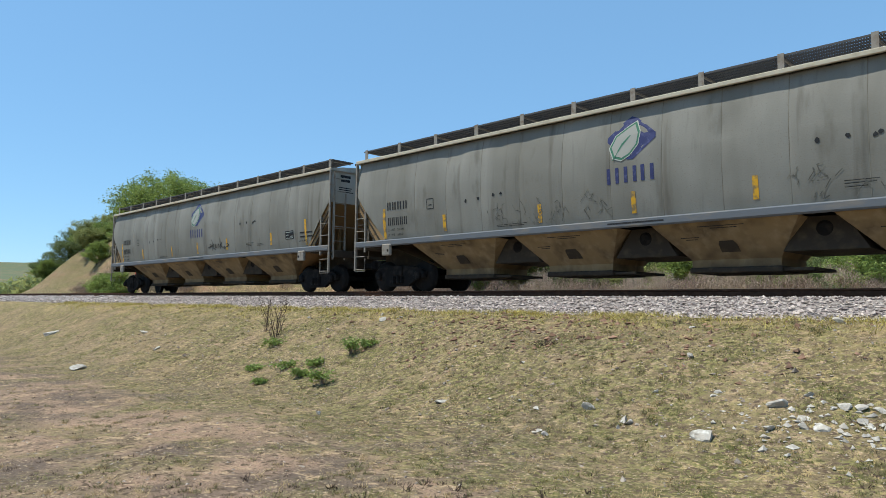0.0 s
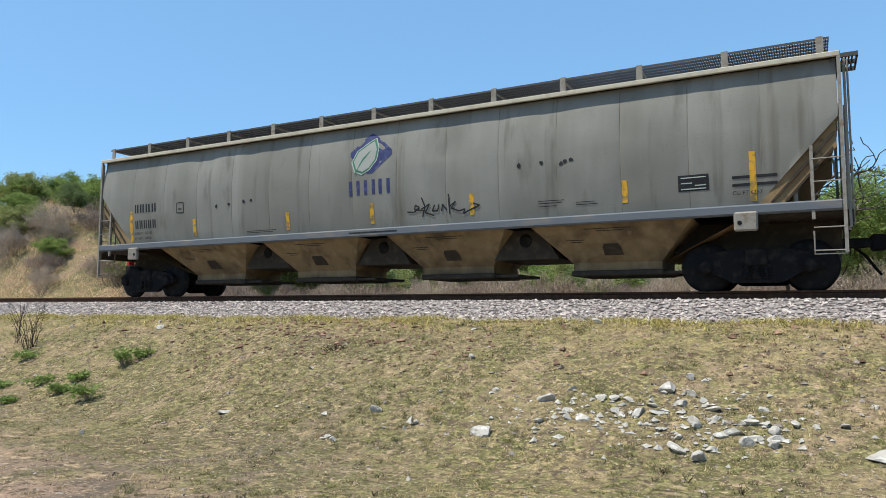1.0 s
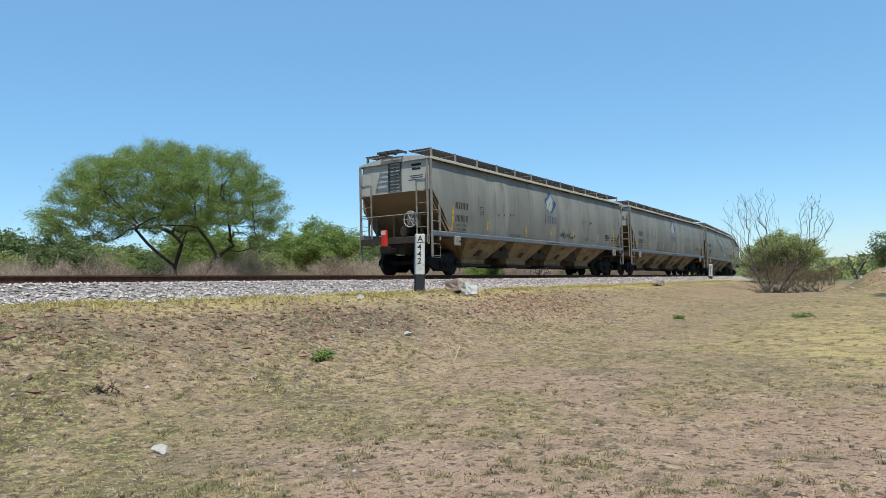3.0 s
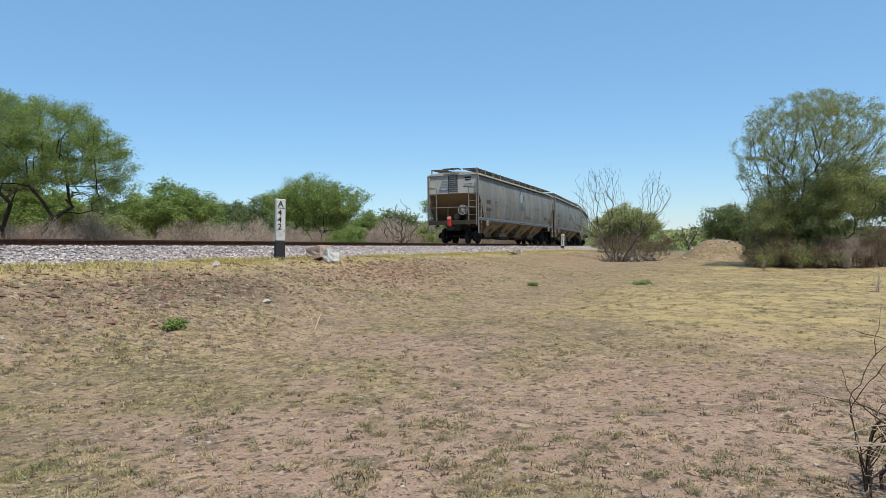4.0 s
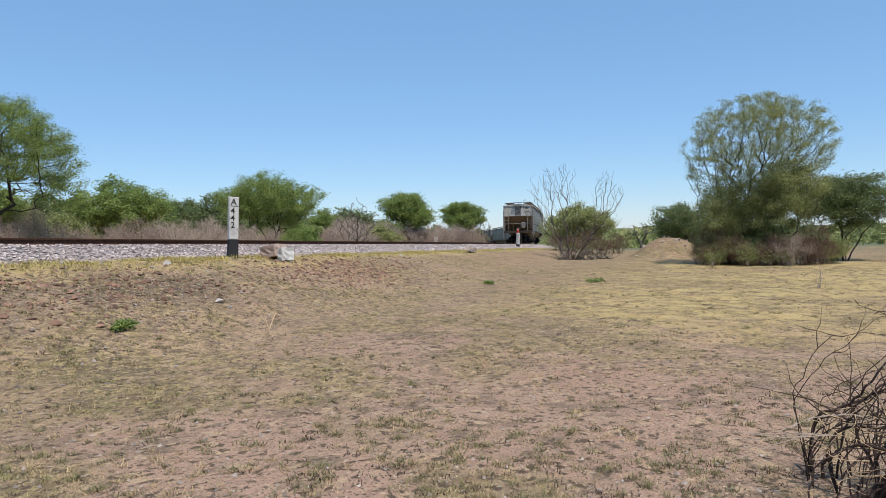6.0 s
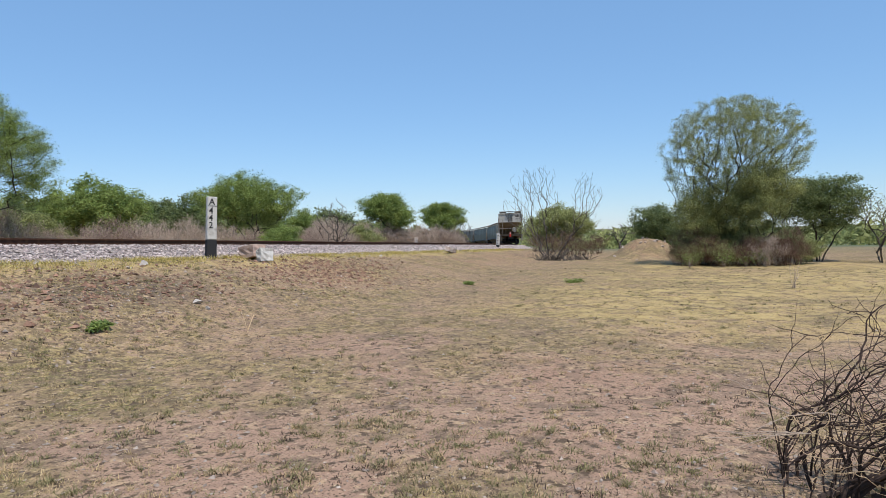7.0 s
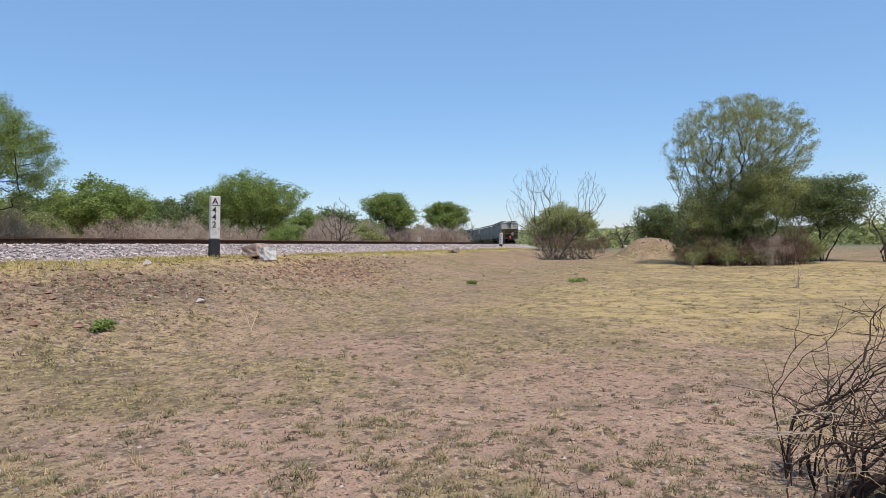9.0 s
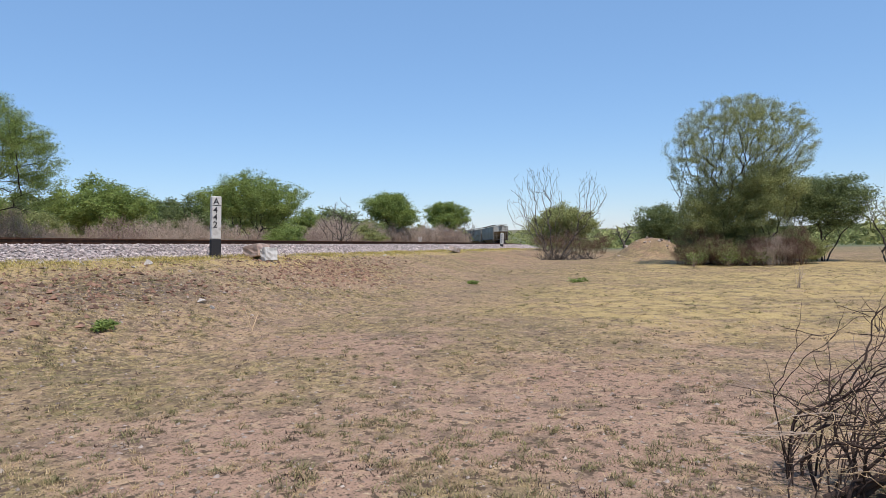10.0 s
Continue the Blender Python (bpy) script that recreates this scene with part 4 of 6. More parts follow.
def pebble_block(count, spot, size, seed, flat=0.65):
    """Many loose stones in one mesh: eight-sided lumps. spot(rng, n) gives x, y, z."""
    rng = np.random.default_rng(seed)
    x, y, z = spot(rng, count)
    base = np.array([(1, 0, 0), (-1, 0, 0), (0, 1, 0), (0, -1, 0), (0, 0, 1), (0, 0, -1)], float)
    tri = np.array([(0, 2, 4), (2, 1, 4), (1, 3, 4), (3, 0, 4), (2, 0, 5), (1, 2, 5), (3, 1, 5), (0, 3, 5)])
    r = rng.uniform(size[0], size[1], count) * rng.uniform(0.6, 1.2, count)
    p = base[None] * rng.uniform(0.55, 1.15, (count, 6, 3))
    p = p + rng.uniform(-0.35, 0.35, (count, 6, 3))
    a = rng.uniform(0, 6.283, count)
    ca, sn = np.cos(a)[:, None], np.sin(a)[:, None]
    q = np.stack([p[..., 0] * ca - p[..., 1] * sn, p[..., 0] * sn + p[..., 1] * ca, p[..., 2] * flat], -1) * r[:, None, None]
    q = q + np.stack([x, y, z], -1)[:, None, :]
    f = (tri[None] + 6 * np.arange(count)[:, None, None]).reshape(-1, 3)
    s = Shape()
    s.v, s.f = q.reshape(-1, 3).tolist(), f.tolist()
    return s


def on_shoulder(s0, s1):
    def spot(rng, n):
        s = rng.uniform(s0, s1, n)
        d = np.where(rng.random(n) < 0.85, rng.uniform(1.2, 3.15, n), rng.uniform(-1.7, 1.2, n))
        x = np.where(s <= BEND, s, BEND + (R + d) * np.sin((s - BEND) / R))
        y = np.where(s <= BEND, D - d, D + R - (R + d) * np.cos((s - BEND) / R))
        z = rail_z(s) + np.interp(d, [-1.75, 1.75, 2.3, 2.95, 3.3], [-0.19, -0.20, -0.42, -0.56, -0.60]) + 0.01
        return x, y, z
    return spot


thing("ballast_stones", "loose grey and pinkish crushed stones of the track bed", "ballast", shape=pebble_block(34000, on_shoulder(-34, 34), (0.028, 0.062), 3), material=M["stone"], kind="stuff")
thing("ballast_stones", "loose grey and pinkish crushed stones of the track bed", "ballast", shape=pebble_block(9000, on_shoulder(34, 110), (0.05, 0.085), 4), material=M["stone"], kind="stuff")
thing("ballast_stones", "loose grey and pinkish crushed stones of the track bed", "ballast", shape=pebble_block(5000, on_shoulder(-100, -34), (0.05, 0.085), 5), material=M["stone"], kind="stuff")


def fan_spot(rng, n):
    """Places over the land before the track, thinning with distance."""
    a = rng.uniform(radians(-85), radians(112), n)
    r = 3.5 + 30 * rng.random(n) ** 1.7
    x, y = r * np.sin(a), r * np.cos(a)
    s, d = along(x, y)
    y = np.where(d < 3.1, D - 3.1 - rng.random(n) * 5, y)
    return x, y, land(x, y)


thing("pebbles", "small brown and grey pebbles strewn over the field", "pebbles", shape=pebble_block(11000, fan_spot, (0.008, 0.028), 8), material=M["pebble"], kind="stuff")


def spill_spot(rng, n):
    x = rng.normal(-1.7, 1.1, n)
    y = 8.3 + rng.normal(0, 0.42, n)
    return x, y, land(x, y) + 0.005


def slope_spot(rng, n):
    x = rng.uniform(-24, 24, n)
    y = np.clip(rng.normal(9.3, 1.5, n), 5.5, D - 3.2)
    return x, y, land(x, y) + 0.004


thing("slope_stones", "pale and brown stones strewn over the bank", "stones", shape=pebble_block(1100, slope_spot, (0.014, 0.05), 19, 0.75), material=M["pebble"], kind="stuff")
def clod_spot(rng, n):
    k = rng.choice(4, n, p=(0.4, 0.3, 0.15, 0.15))
    x = np.choose(k, (19.5, 9.5, 3.5, -8.0)) + rng.normal(0, 1, n) * np.choose(k, (2.4, 2.8, 2.2, 2.5))
    y = np.clip(np.choose(k, (9.7, 9.8, 10.6, 10.6)) + rng.normal(0, 0.8, n), 6, D - 3.3)
    return x, y, land(x, y)


thing("earth_clods", "broken reddish-brown clods of earth on the cut bank", "earth", shape=pebble_block(3000, clod_spot, (0.02, 0.085), 29, 0.7), material=M["clod"], kind="stuff")
thing("stone_chips", "pale limestone chips round the heap of rocks", "stones", shape=pebble_block(260, spill_spot, (0.02, 0.06), 9), material=M["rock"], kind="stuff")


def rock(x, y, w, seed, label="pale angular limestone rock lying in the grass", group="rocks in the field", material=None):
    rng = random.Random(seed)
    bm = bmesh.new()
    bmesh.ops.create_icosphere(bm, subdivisions=3, radius=1)
    cuts = [(Vector((rng.gauss(0, 1), rng.gauss(0, 1), rng.gauss(0, 1))).normalized(), rng.uniform(0.22, 0.62)) for _ in range(9)]
    off = Vector((rng.uniform(0, 50), rng.uniform(0, 50), 0))
    for p in bm.verts:
        for nrm, h in cuts:
            k = p.co.dot(nrm) - h
            if k > 0:
                p.co -= nrm * k
        p.co += p.co.normalized() * 0.07 * noise.noise(p.co * 3.4 + off)
    tall = rng.uniform(0.5, 0.85)
    s = Shape()
    bm.verts.index_update()
    s.add([(p.co.x * w * 0.62, p.co.y * w * 0.5, p.co.z * w * 0.5 * tall) for p in bm.verts], [[q.index for q in f.verts] for f in bm.faces])
    bm.free()
    ob = thing("rock", label, "rock", group, s, material or M["rock"])
    ob.matrix_basis = pose(x, y, float(land(x, y)) + w * 0.10 * tall, rng.uniform(-25, 25), rng.uniform(-25, 25), rng.uniform(0, 360))
    return ob


for k in range(16):                                    # smaller pieces pressed into the heap
    rg = random.Random(960 + k)
    rock(-1.2 + rg.gauss(0, 1.0), 8.35 + rg.gauss(0, 0.36), rg.uniform(0.1, 0.24), 130 + k, "pale angular limestone rock in a loose heap", "rocks of the heap")
HEAP = [(-3.56, 7.7, .31), (-3.15, 8.66, .29), (-1.66, 9.03, .3), (-1.46, 8.73, .29), (-1.23, 8.23, .27), (-1.9, 8.43, .25), (-2.18, 8.42, .18), (-2.47, 8.22, .21), (-2.66, 8.18, .14),
        (-3.0, 8.06, .16), (-2.07, 8.73, .15), (-2.44, 8.74, .18), (-1.77, 8.67, .16), (-1.1, 8.4, .14), (-1.02, 7.68, .19), (-1.08, 7.44, .19), (-1.32, 7.62, .22), (-.66, 7.89, .19),
        (-.81, 8.11, .24), (-.53, 8.33, .19), (-.23, 8.34, .15), (-.04, 8.32, .15), (-.76, 8.35, .14), (-.42, 7.97, .18), (-.58, 8.72, .16), (.49, 7.75, .31)]
for k, (x, y, w) in enumerate(HEAP):
    rock(x, y, w, 100 + k, "pale angular limestone rock in a loose heap", "rocks of the heap")
STREWN = [(1.49, 12.1, .3), (-2.84, 8.95, .15), (-3.91, 8.77, .12), (-5.29, 8.05, .2), (-4.65, 7.82, .15), (1.65, 8.41, .17), (2.75, 10.36, .12), (-5.53, 7.23, .13), (-4.68, 9.78, .12), (1.01, 9.63, .11),
          (-1.35, 8.96, .15), (.53, 8.92, .12), (4.11, 6.07, .23), (11.49, 8.57, .35), (11.3, 8.17, .18), (12.98, 11.1, .3), (11.51, 11.47, .16), (6.28, 7.68, .08)]
for k, (x, y, w) in enumerate(STREWN):
    rock(x, y, w, 200 + k)
STREWN_WEST = [(-19.84, 8.33, .28), (-20.6, 6.46, .45), (-6.45, 8.0, .12), (-6.03, 7.84, .13), (-4.57, 7.77, .12), (-4.66, 8.67, .11), (-4.7, 9.81, .12), (-5.55, 7.16, .09), (-5.35, 7.13, .13),
               (-7.87, 7.74, .25), (-9.29, 6.5, .13), (-22.79, 9.14, .32), (-31.0, 8.63, .7), (-3.91, 8.86, .14), (-7.34, 9.2, .15)]
for k, (x, y, w) in enumerate(STREWN_WEST):
    rock(x, y, w, 300 + k)
for k in range(18):                                    # rubble on the earth mound
    rg = random.Random(950 + k)
    rock(46 + rg.gauss(-1, 1.5), 0.6 + rg.gauss(0, 1.0), rg.uniform(0.12, 0.3), 450 + k, "brownish stone on the earth mound", "stones on the mound", M["pebble"])
for k in range(26):                                    # stones along the foot of the ballast
    rg = random.Random(900 + k)
    x = rg.uniform(-16, 46)
    rock(x, D - rg.uniform(3.05, 4.4), rg.uniform(0.09, 0.2), 400 + k, "grey stone fallen from the track bed", "stones by the track bed")

# ---- grass ----


def grass_block(count, keep, height, width, blades, seed, spread=0.05, spot=fan_spot):
    rng = np.random.default_rng(seed)
    x, y, z = spot(rng, count)
    ok = rng.random(count) < keep(x, y)
    x, y, z = x[ok], y[ok], z[ok]
    n = len(x) * blades
    x, y, z = (np.repeat(c, blades) for c in (x, y, z))
    x, y = x + rng.normal(0, spread, n), y + rng.normal(0, spread, n)
    h, a = rng.uniform(height[0], height[1], n), rng.uniform(0, 6.283, n)
    lean, w = rng.uniform(0.4, 2.2, n) * h, rng.uniform(0.6, 1.2, n) * width
    dx, dy = np.cos(a), np.sin(a)
    b = a + rng.uniform(0.8, 2.2, n)
    p0 = np.stack([x - dx * w, y - dy * w, z - 0.01], -1)
    p1 = np.stack([x + dx * w, y + dy * w, z - 0.01], -1)
    p2 = np.stack([x + np.cos(b) * lean, y + np.sin(b) * lean, z + h], -1)
    s = Shape()
    s.v = np.stack([p0, p1, p2], 1).reshape(-1, 3).tolist()
    s.f = np.arange(3 * n).reshape(-1, 3).tolist()
    return s


def dry_share(x, y):
    g, n, b2 = cover(x, y)
    s, q = along(x, y)
    lawn = step(3.0, 4.2, q) * (1 - step(8.5, 11, q)) * step(9, -3, x)
    return np.clip((g + 0.04) * (1 - 0.7 * lawn) * step(0.50, 0.58, mottle(x, y, 4.5, 51, 2)), 0, 1)


def green_share(x, y):
    g, n, b2 = cover(x, y)
    return np.clip((n + 0.02 + 0.3 * step(0.58, 0.66, mottle(x, y, 0.4, 71))) * step(0.48, 0.58, mottle(x, y, 3.6, 61, 2)), 0, 1)


thing("dry_grass", "short straw-coloured dry grass in patches", "grass", shape=grass_block(70000, dry_share, (0.006, 0.028), 0.0045, 10, 21, 0.03), material=M["drygrass"], kind="stuff")
thing("green_grass", "short green grass on the embankment slope", "grass", shape=grass_block(80000, green_share, (0.005, 0.026), 0.005, 10, 22, 0.03), material=M["greengrass"], kind="stuff")
thing("grass_tufts", "small olive and brown grass tufts scattered over the field", "grass",
      shape=grass_block(5200, lambda x, y: 0.12 + 0.88 * step(0.44, 0.58, mottle(x, y, 0.8, 81)), (0.012, 0.055), 0.0045, 34, 25, 0.032), material=M["tuft"], kind="stuff")
thing("straw_tufts", "small pale straw tufts scattered over bare earth", "grass",
      shape=grass_block(4200, lambda x, y: 0.2 + 0.8 * step(0.44, 0.58, mottle(x, y, 0.6, 83)), (0.012, 0.05), 0.004, 26, 26, 0.028), material=M["drygrass"], kind="stuff")
thing("dead_leaves", "dark withered leaves and stalks strewn over bare earth", "litter",
      shape=grass_block(5200, lambda x, y: 0.15 + 0.85 * step(0.46, 0.60, mottle(x, y, 0.7, 85)), (0.006, 0.035), 0.006, 12, 27, 0.03), material=M["brushwood"], kind="stuff")


def verge_spot(rng, n):
    s = rng.uniform(-40, 60, n)
    d = 3.0 + np.abs(rng.normal(0, 0.6, n))
    x = np.where(s <= BEND, s, BEND + (R + d) * np.sin((s - BEND) / R))
    y = np.where(s <= BEND, D - d, D + R - (R + d) * np.cos((s - BEND) / R))
    return x, y, land(x, y)


thing("verge_grass", "yellow-green grass along the foot of the ballast", "grass",
      shape=grass_block(14000, lambda x, y: 0.25 + 0.75 * step(-0.3, 0.4, waves(x, y, 0.9)), (0.03, 0.13), 0.007, 6, 23, 0.06, verge_spot), material=M["vergegrass"], kind="stuff")


def far_spot(rng, n):
    x = rng.uniform(-60, 95, n)
    s0 = -4.0 - 26 * rng.random(n) ** 2.0
    y = np.where(x <= BEND, D - s0, D + R - np.sqrt(np.maximum((R + s0) ** 2 - (x - BEND) ** 2, 1)))
    return x, y, land(x, y)


thing("tall_dry_grass", "tall pale dry grass behind the track", "grass",
      shape=grass_block(34000, lambda x, y: 0.35 + 0.65 * step(-0.4, 0.3, waves(x, y, 0.25)), (0.15, 0.6), 0.012, 6, 24, 0.18, far_spot), material=M["talldry"], kind="stuff")

# ---- trees and bushes ----


def leafage(rng, tips, per, radius, size, broad=0.42, upward=0.0):
    """Small narrow leaves in sprays round the twig tips."""
    g = np.random.default_rng(rng.randint(0, 10 ** 6))
    t = np.repeat(np.array([p[:] for p in tips]), per, 0)
    n = len(t)
    c = t + g.normal(0, radius, (n, 3)) * np.array([1, 1, 0.55])
    u = g.normal(0, 1, (n, 3))
    u[:, 2] = u[:, 2] * 0.5 + upward
    u /= np.linalg.norm(u, axis=1)[:, None]
    v = np.cross(u, g.normal(0, 1, (n, 3)))
    v /= np.linalg.norm(v, axis=1)[:, None] + 1e-9
    a = size * g.uniform(0.6, 1.3, n)[:, None]
    q = np.stack([c - u * a * 1.1, c + u * a * 0.7 + v * a * broad, c + u * a * 0.9 - v * a * broad], 1)
    s = Shape()
    s.v, s.f = q.reshape(-1, 3).tolist(), np.arange(3 * n).reshape(-1, 3).tolist()
    return s


def grown(g, lobes, count, starts, step_len=0.35, balance=0.32, wander=0.05, hollow=0.45):
    """A branch skeleton that reaches points spread through the crown's lobes (x, y, z, rx, ry, rz) from the stem tops.
    Gives nodes, the parent of each, and the nodes that end a twig."""
    vol = np.array([l[3] * l[4] * l[5] for l in lobes])
    pick = g.choice(len(lobes), count, p=vol / vol.sum())
    u = g.normal(0, 1, (count, 3))
    u /= np.linalg.norm(u, axis=1)[:, None]
    r = (hollow ** 3 + (1 - hollow ** 3) * g.random(count)) ** (1 / 3)
    lo = np.array(lobes)
    aims = lo[pick, :3] + u * r[:, None] * lo[pick, 3:]
    aims = aims[aims[:, 2] > 0.05]
    room = len(aims) * 24 + 600
    node, par, path = np.zeros((room, 3)), np.full(room, -1), np.zeros(room)
    n = 0
    open_nodes = []
    for stem in starts:
        last_i = -1
        for k, p in enumerate(stem):
            node[n], par[n] = p, last_i
            path[n] = 0 if last_i < 0 else path[last_i] + np.linalg.norm(node[n] - node[last_i])
            last_i = n
            if k:
                open_nodes.append(n)
            n += 1
    first = open_nodes[0]
    tips = []
    base = node[first]
    free = np.zeros(room, bool)
    free[open_nodes] = True
    for a in aims[np.argsort(np.linalg.norm(aims - base, axis=1))]:
        gap = np.linalg.norm(node[:n] - a, axis=1)
        cost = gap + balance * path[:n] + np.where(free[:n], 0, 1e6) + 0.6 * np.maximum(node[:n, 2] - a[2], 0)
        j = int(np.argmin(cost))
        m = max(1, min(int(gap[j] / step_len) + 1, 20))
        if n + m >= room:
            break
        q0, last_i = node[j].copy(), j
        side = g.normal(0, wander * gap[j], 3)
        for k in range(1, m + 1):
            f = k / m
            node[n] = q0 + (a - q0) * f + side * math.sin(math.pi * f) + g.normal(0, 0.008, 3)
            par[n], path[n], free[n] = last_i, path[last_i] + gap[j] / m, True
            last_i = n
            n += 1
        tips.append(last_i)
    return node[:n], par[:n], tips


def limb_tubes(node, par, tip_r, power=2.35, thickest=1.0):
    """Tubes of the skeleton with the limbs' girth adding up towards the ground: the thick wood and the fine twigs."""
    n = len(node)
    area = np.zeros(n)
    kids = [[] for _ in range(n)]
    for i in range(n - 1, -1, -1):
        if area[i] == 0:
            area[i] = tip_r ** power
        if par[i] >= 0:
            area[par[i]] += area[i]
            kids[par[i]].append(i)
    rad = np.minimum(area ** (1 / power), thickest)
    wood, fine = Shape(), Shape()
    todo = [(i, None) for i in range(n) if par[i] < 0]
    while todo:
        i, up = todo.pop()
        chain = [i] if up is None else [up, i]
        while kids[chain[-1]]:
            ks = sorted(kids[chain[-1]], key=lambda c: -area[c])
            todo += [(c, chain[-1]) for c in ks[1:]]
            chain.append(ks[0])
        if len(chain) < 2:
            continue
        rr = [rad[c] for c in chain]
        if up is not None:
            rr[0] = min(rr[0], rr[1] * 1.15)
        thick = max(rr) > tip_r * 4.5
        (wood if thick else fine).tube([node[c] for c in chain], rr, 6 if thick else 3)
    return wood, fine, rad


def tree(seed, w, h, label, leaf="leaf", stems=3, lean=0.7, per=10, radius=0.22, size=0.06, name="tree", category="tree", group="", trunk=0.14,
         bark="bark", clear=0.25, lobes=None, count=300, tip_r=0.008, balance=0.32, broad=0.42, hollow=0.45, wander=0.05, fork=0.22, thin_top=0.0, leafy=2.4):
    """A tree or bush of several stems whose limbs fill a lobed crown; w and h are the crown's width and the whole height."""
    g = np.random.default_rng(seed)
    root = thing(name, label, category, group)
    if lobes is None:
        c, hz = h * (0.5 + clear * 0.42), h * (0.5 - clear * 0.42)
        lobes = [(0, 0, c, 0.36 * w, 0.36 * w, hz * 0.86)]
        for k in range(6):
            a = 1.047 * k + g.uniform(-0.4, 0.4)
            s = g.uniform(0.24, 0.31) * w
            e = 0.5 * w - s
            zz = min(max(c + g.uniform(-0.35, 0.4) * hz, clear * h + hz * 0.3), h - hz * 0.5)
            lobes.append((e * math.cos(a), e * math.sin(a), zz, s, s, hz * g.uniform(0.42, 0.6)))
        lobes.append((g.uniform(-0.12, 0.12) * w, 0, h - hz * 0.5, 0.24 * w, 0.24 * w, hz * 0.5))
    starts = []
    for k in range(stems):
        a = 6.283 * k / stems + g.uniform(-0.5, 0.5)
        top = h * fork * g.uniform(0.7, 1.3)
        o = 0.10 + 0.02 * stems
        pts = [(o * math.cos(a), o * math.sin(a), -0.15)]
        for j in (1, 2, 3):
            f = j / 3
            pts.append((math.cos(a) * (o + lean * top * f) + g.normal(0, 0.04), math.sin(a) * (o + lean * top * f) + g.normal(0, 0.04), top * f))
        starts.append(pts)
    node, par, tips = grown(g, lobes, count, starts, max(0.16, w * 0.035), balance, wander, hollow)
    wood, fine, rad = limb_tubes(node, par, tip_r, thickest=trunk)
    part("trunk", wood, M[bark], root)
    if fine.v:
        part("branchwork", fine, M[bark], root)
    if leaf:
        slim = np.where((rad < tip_r * leafy) & (node[:, 2] > clear * h * 0.8))[0]
        if thin_top:
            slim = slim[g.random(len(slim)) > thin_top * np.clip((node[slim, 2] - 0.45 * h) / (0.4 * h), 0, 1)]
        share = max(1, int(per * len(tips) * 3 / max(len(slim), 1)))
        rng = random.Random(seed)
        kind = leaf.startswith("leaf")
        part("crown", leafage(rng, [Vector(node[i]) for i in slim], share, radius, size, *((broad, 0.0) if kind else (0.035, 1.6))), M[leaf], root, "feathery green crown" if kind else "fine dry twigs")
    return root


def plant(ob, x, y, turn=0, size=1.0, sink=0.0):
    ob.matrix_basis = pose(x, y, float(land(x, y)) - sink, 0, 0, turn) @ Matrix.Diagonal((size, size, size, 1))
    return ob


def again(ob, x, y, turn, size=1.0):
    c = copy_thing(ob, Matrix.Identity(4))
    return plant(c, x, y, turn, size)


def polar(az, dist):
    return dist * math.sin(radians(az)), dist * math.cos(radians(az))


# the broad mesquite behind the track
MESQUITE = [(-0.5, 0, 4.5, 3.6, 3.6, 1.9), (-3.2, 0.3, 3.5, 2.2, 2.4, 1.2), (2.8, 0.2, 3.6, 2.1, 2.4, 1.2), (-1.6, -2.2, 4.0, 2.6, 1.9, 1.4), (1.6, -2.4, 4.2, 2.4, 1.8, 1.5),
            (0.6, 2.6, 4.0, 2.8, 2.0, 1.5), (-2.2, 0.5, 4.9, 1.9, 2.0, 1.0), (1.9, 0, 5.0, 1.8, 2.0, 1.0), (3.0, -1.0, 2.4, 1.6, 1.6, 0.8), (-3.5, -0.8, 2.8, 1.5, 1.6, 0.7)]
plant(tree(11, 10.8, 6.5, "broad bright-green mesquite tree with many spreading dark limbs", stems=5, lean=0.9, per=76, radius=0.16, size=0.034, trunk=0.17, group="trees", clear=0.36,
           lobes=MESQUITE, count=1000, tip_r=0.0095, leafy=1.6, hollow=0.6, fork=0.16, balance=0.22), *polar(35.6, 30.5), turn=-35.6)
# the tall tree at the edge of the field, with its lower neighbours
TALL = [(0.9, 0, 5.7, 3.5, 3.2, 2.7), (1.9, 0, 5.9, 2.6, 2.8, 2.2), (0.5, 0, 6.4, 2.9, 2.6, 1.9), (-1.2, 0.2, 4.7, 1.7, 2.0, 1.2), (-0.6, -0.4, 3.2, 1.6, 1.6, 1.6), (1.2, -0.6, 3.4, 1.8, 1.5, 1.6)]
plant(tree(12, 7.6, 8.5, "tall half-bare green tree with fine grey branches at the field edge", "leafolive", stems=3, lean=0.35, per=26, radius=0.125, size=0.032, trunk=0.15,
           group="trees", clear=0.25, lobes=TALL, count=1400, tip_r=0.0068, hollow=0.45, fork=0.2, balance=0.5, thin_top=0.15, leafy=1.5, wander=0.02), *polar(94.3, 37.5), turn=-94.3)
plant(tree(13, 3.4, 5.4, "dense lower tree beside the tall tree", "leafolive", stems=4, lean=0.4, per=52, radius=0.19, size=0.04, trunk=0.08, group="trees", clear=0.12, count=320), *polar(97.6, 36.4))
plant(tree(20, 3.0, 4.2, "dense lower tree beside the tall tree", "leafolive", stems=4, lean=0.5, per=46, radius=0.19, size=0.04, trunk=0.07, group="trees", clear=0.1, count=280), *polar(93.2, 36.6))
plant(tree(14, 5.0, 4.7, "dark green spreading tree at the field edge", "leafdark", stems=4, lean=0.7, per=34, radius=0.2, size=0.055, trunk=0.13, group="trees", clear=0.22, count=420), *polar(101.2, 41))
plant(tree(15, 3.4, 3.6, "nearly bare small tree with thin grey branches", "leafolive", stems=2, lean=0.8, per=3, size=0.05, bark="deadwood", trunk=0.10, group="trees", clear=0.35, count=150, tip_r=0.011), *polar(105.2, 40))
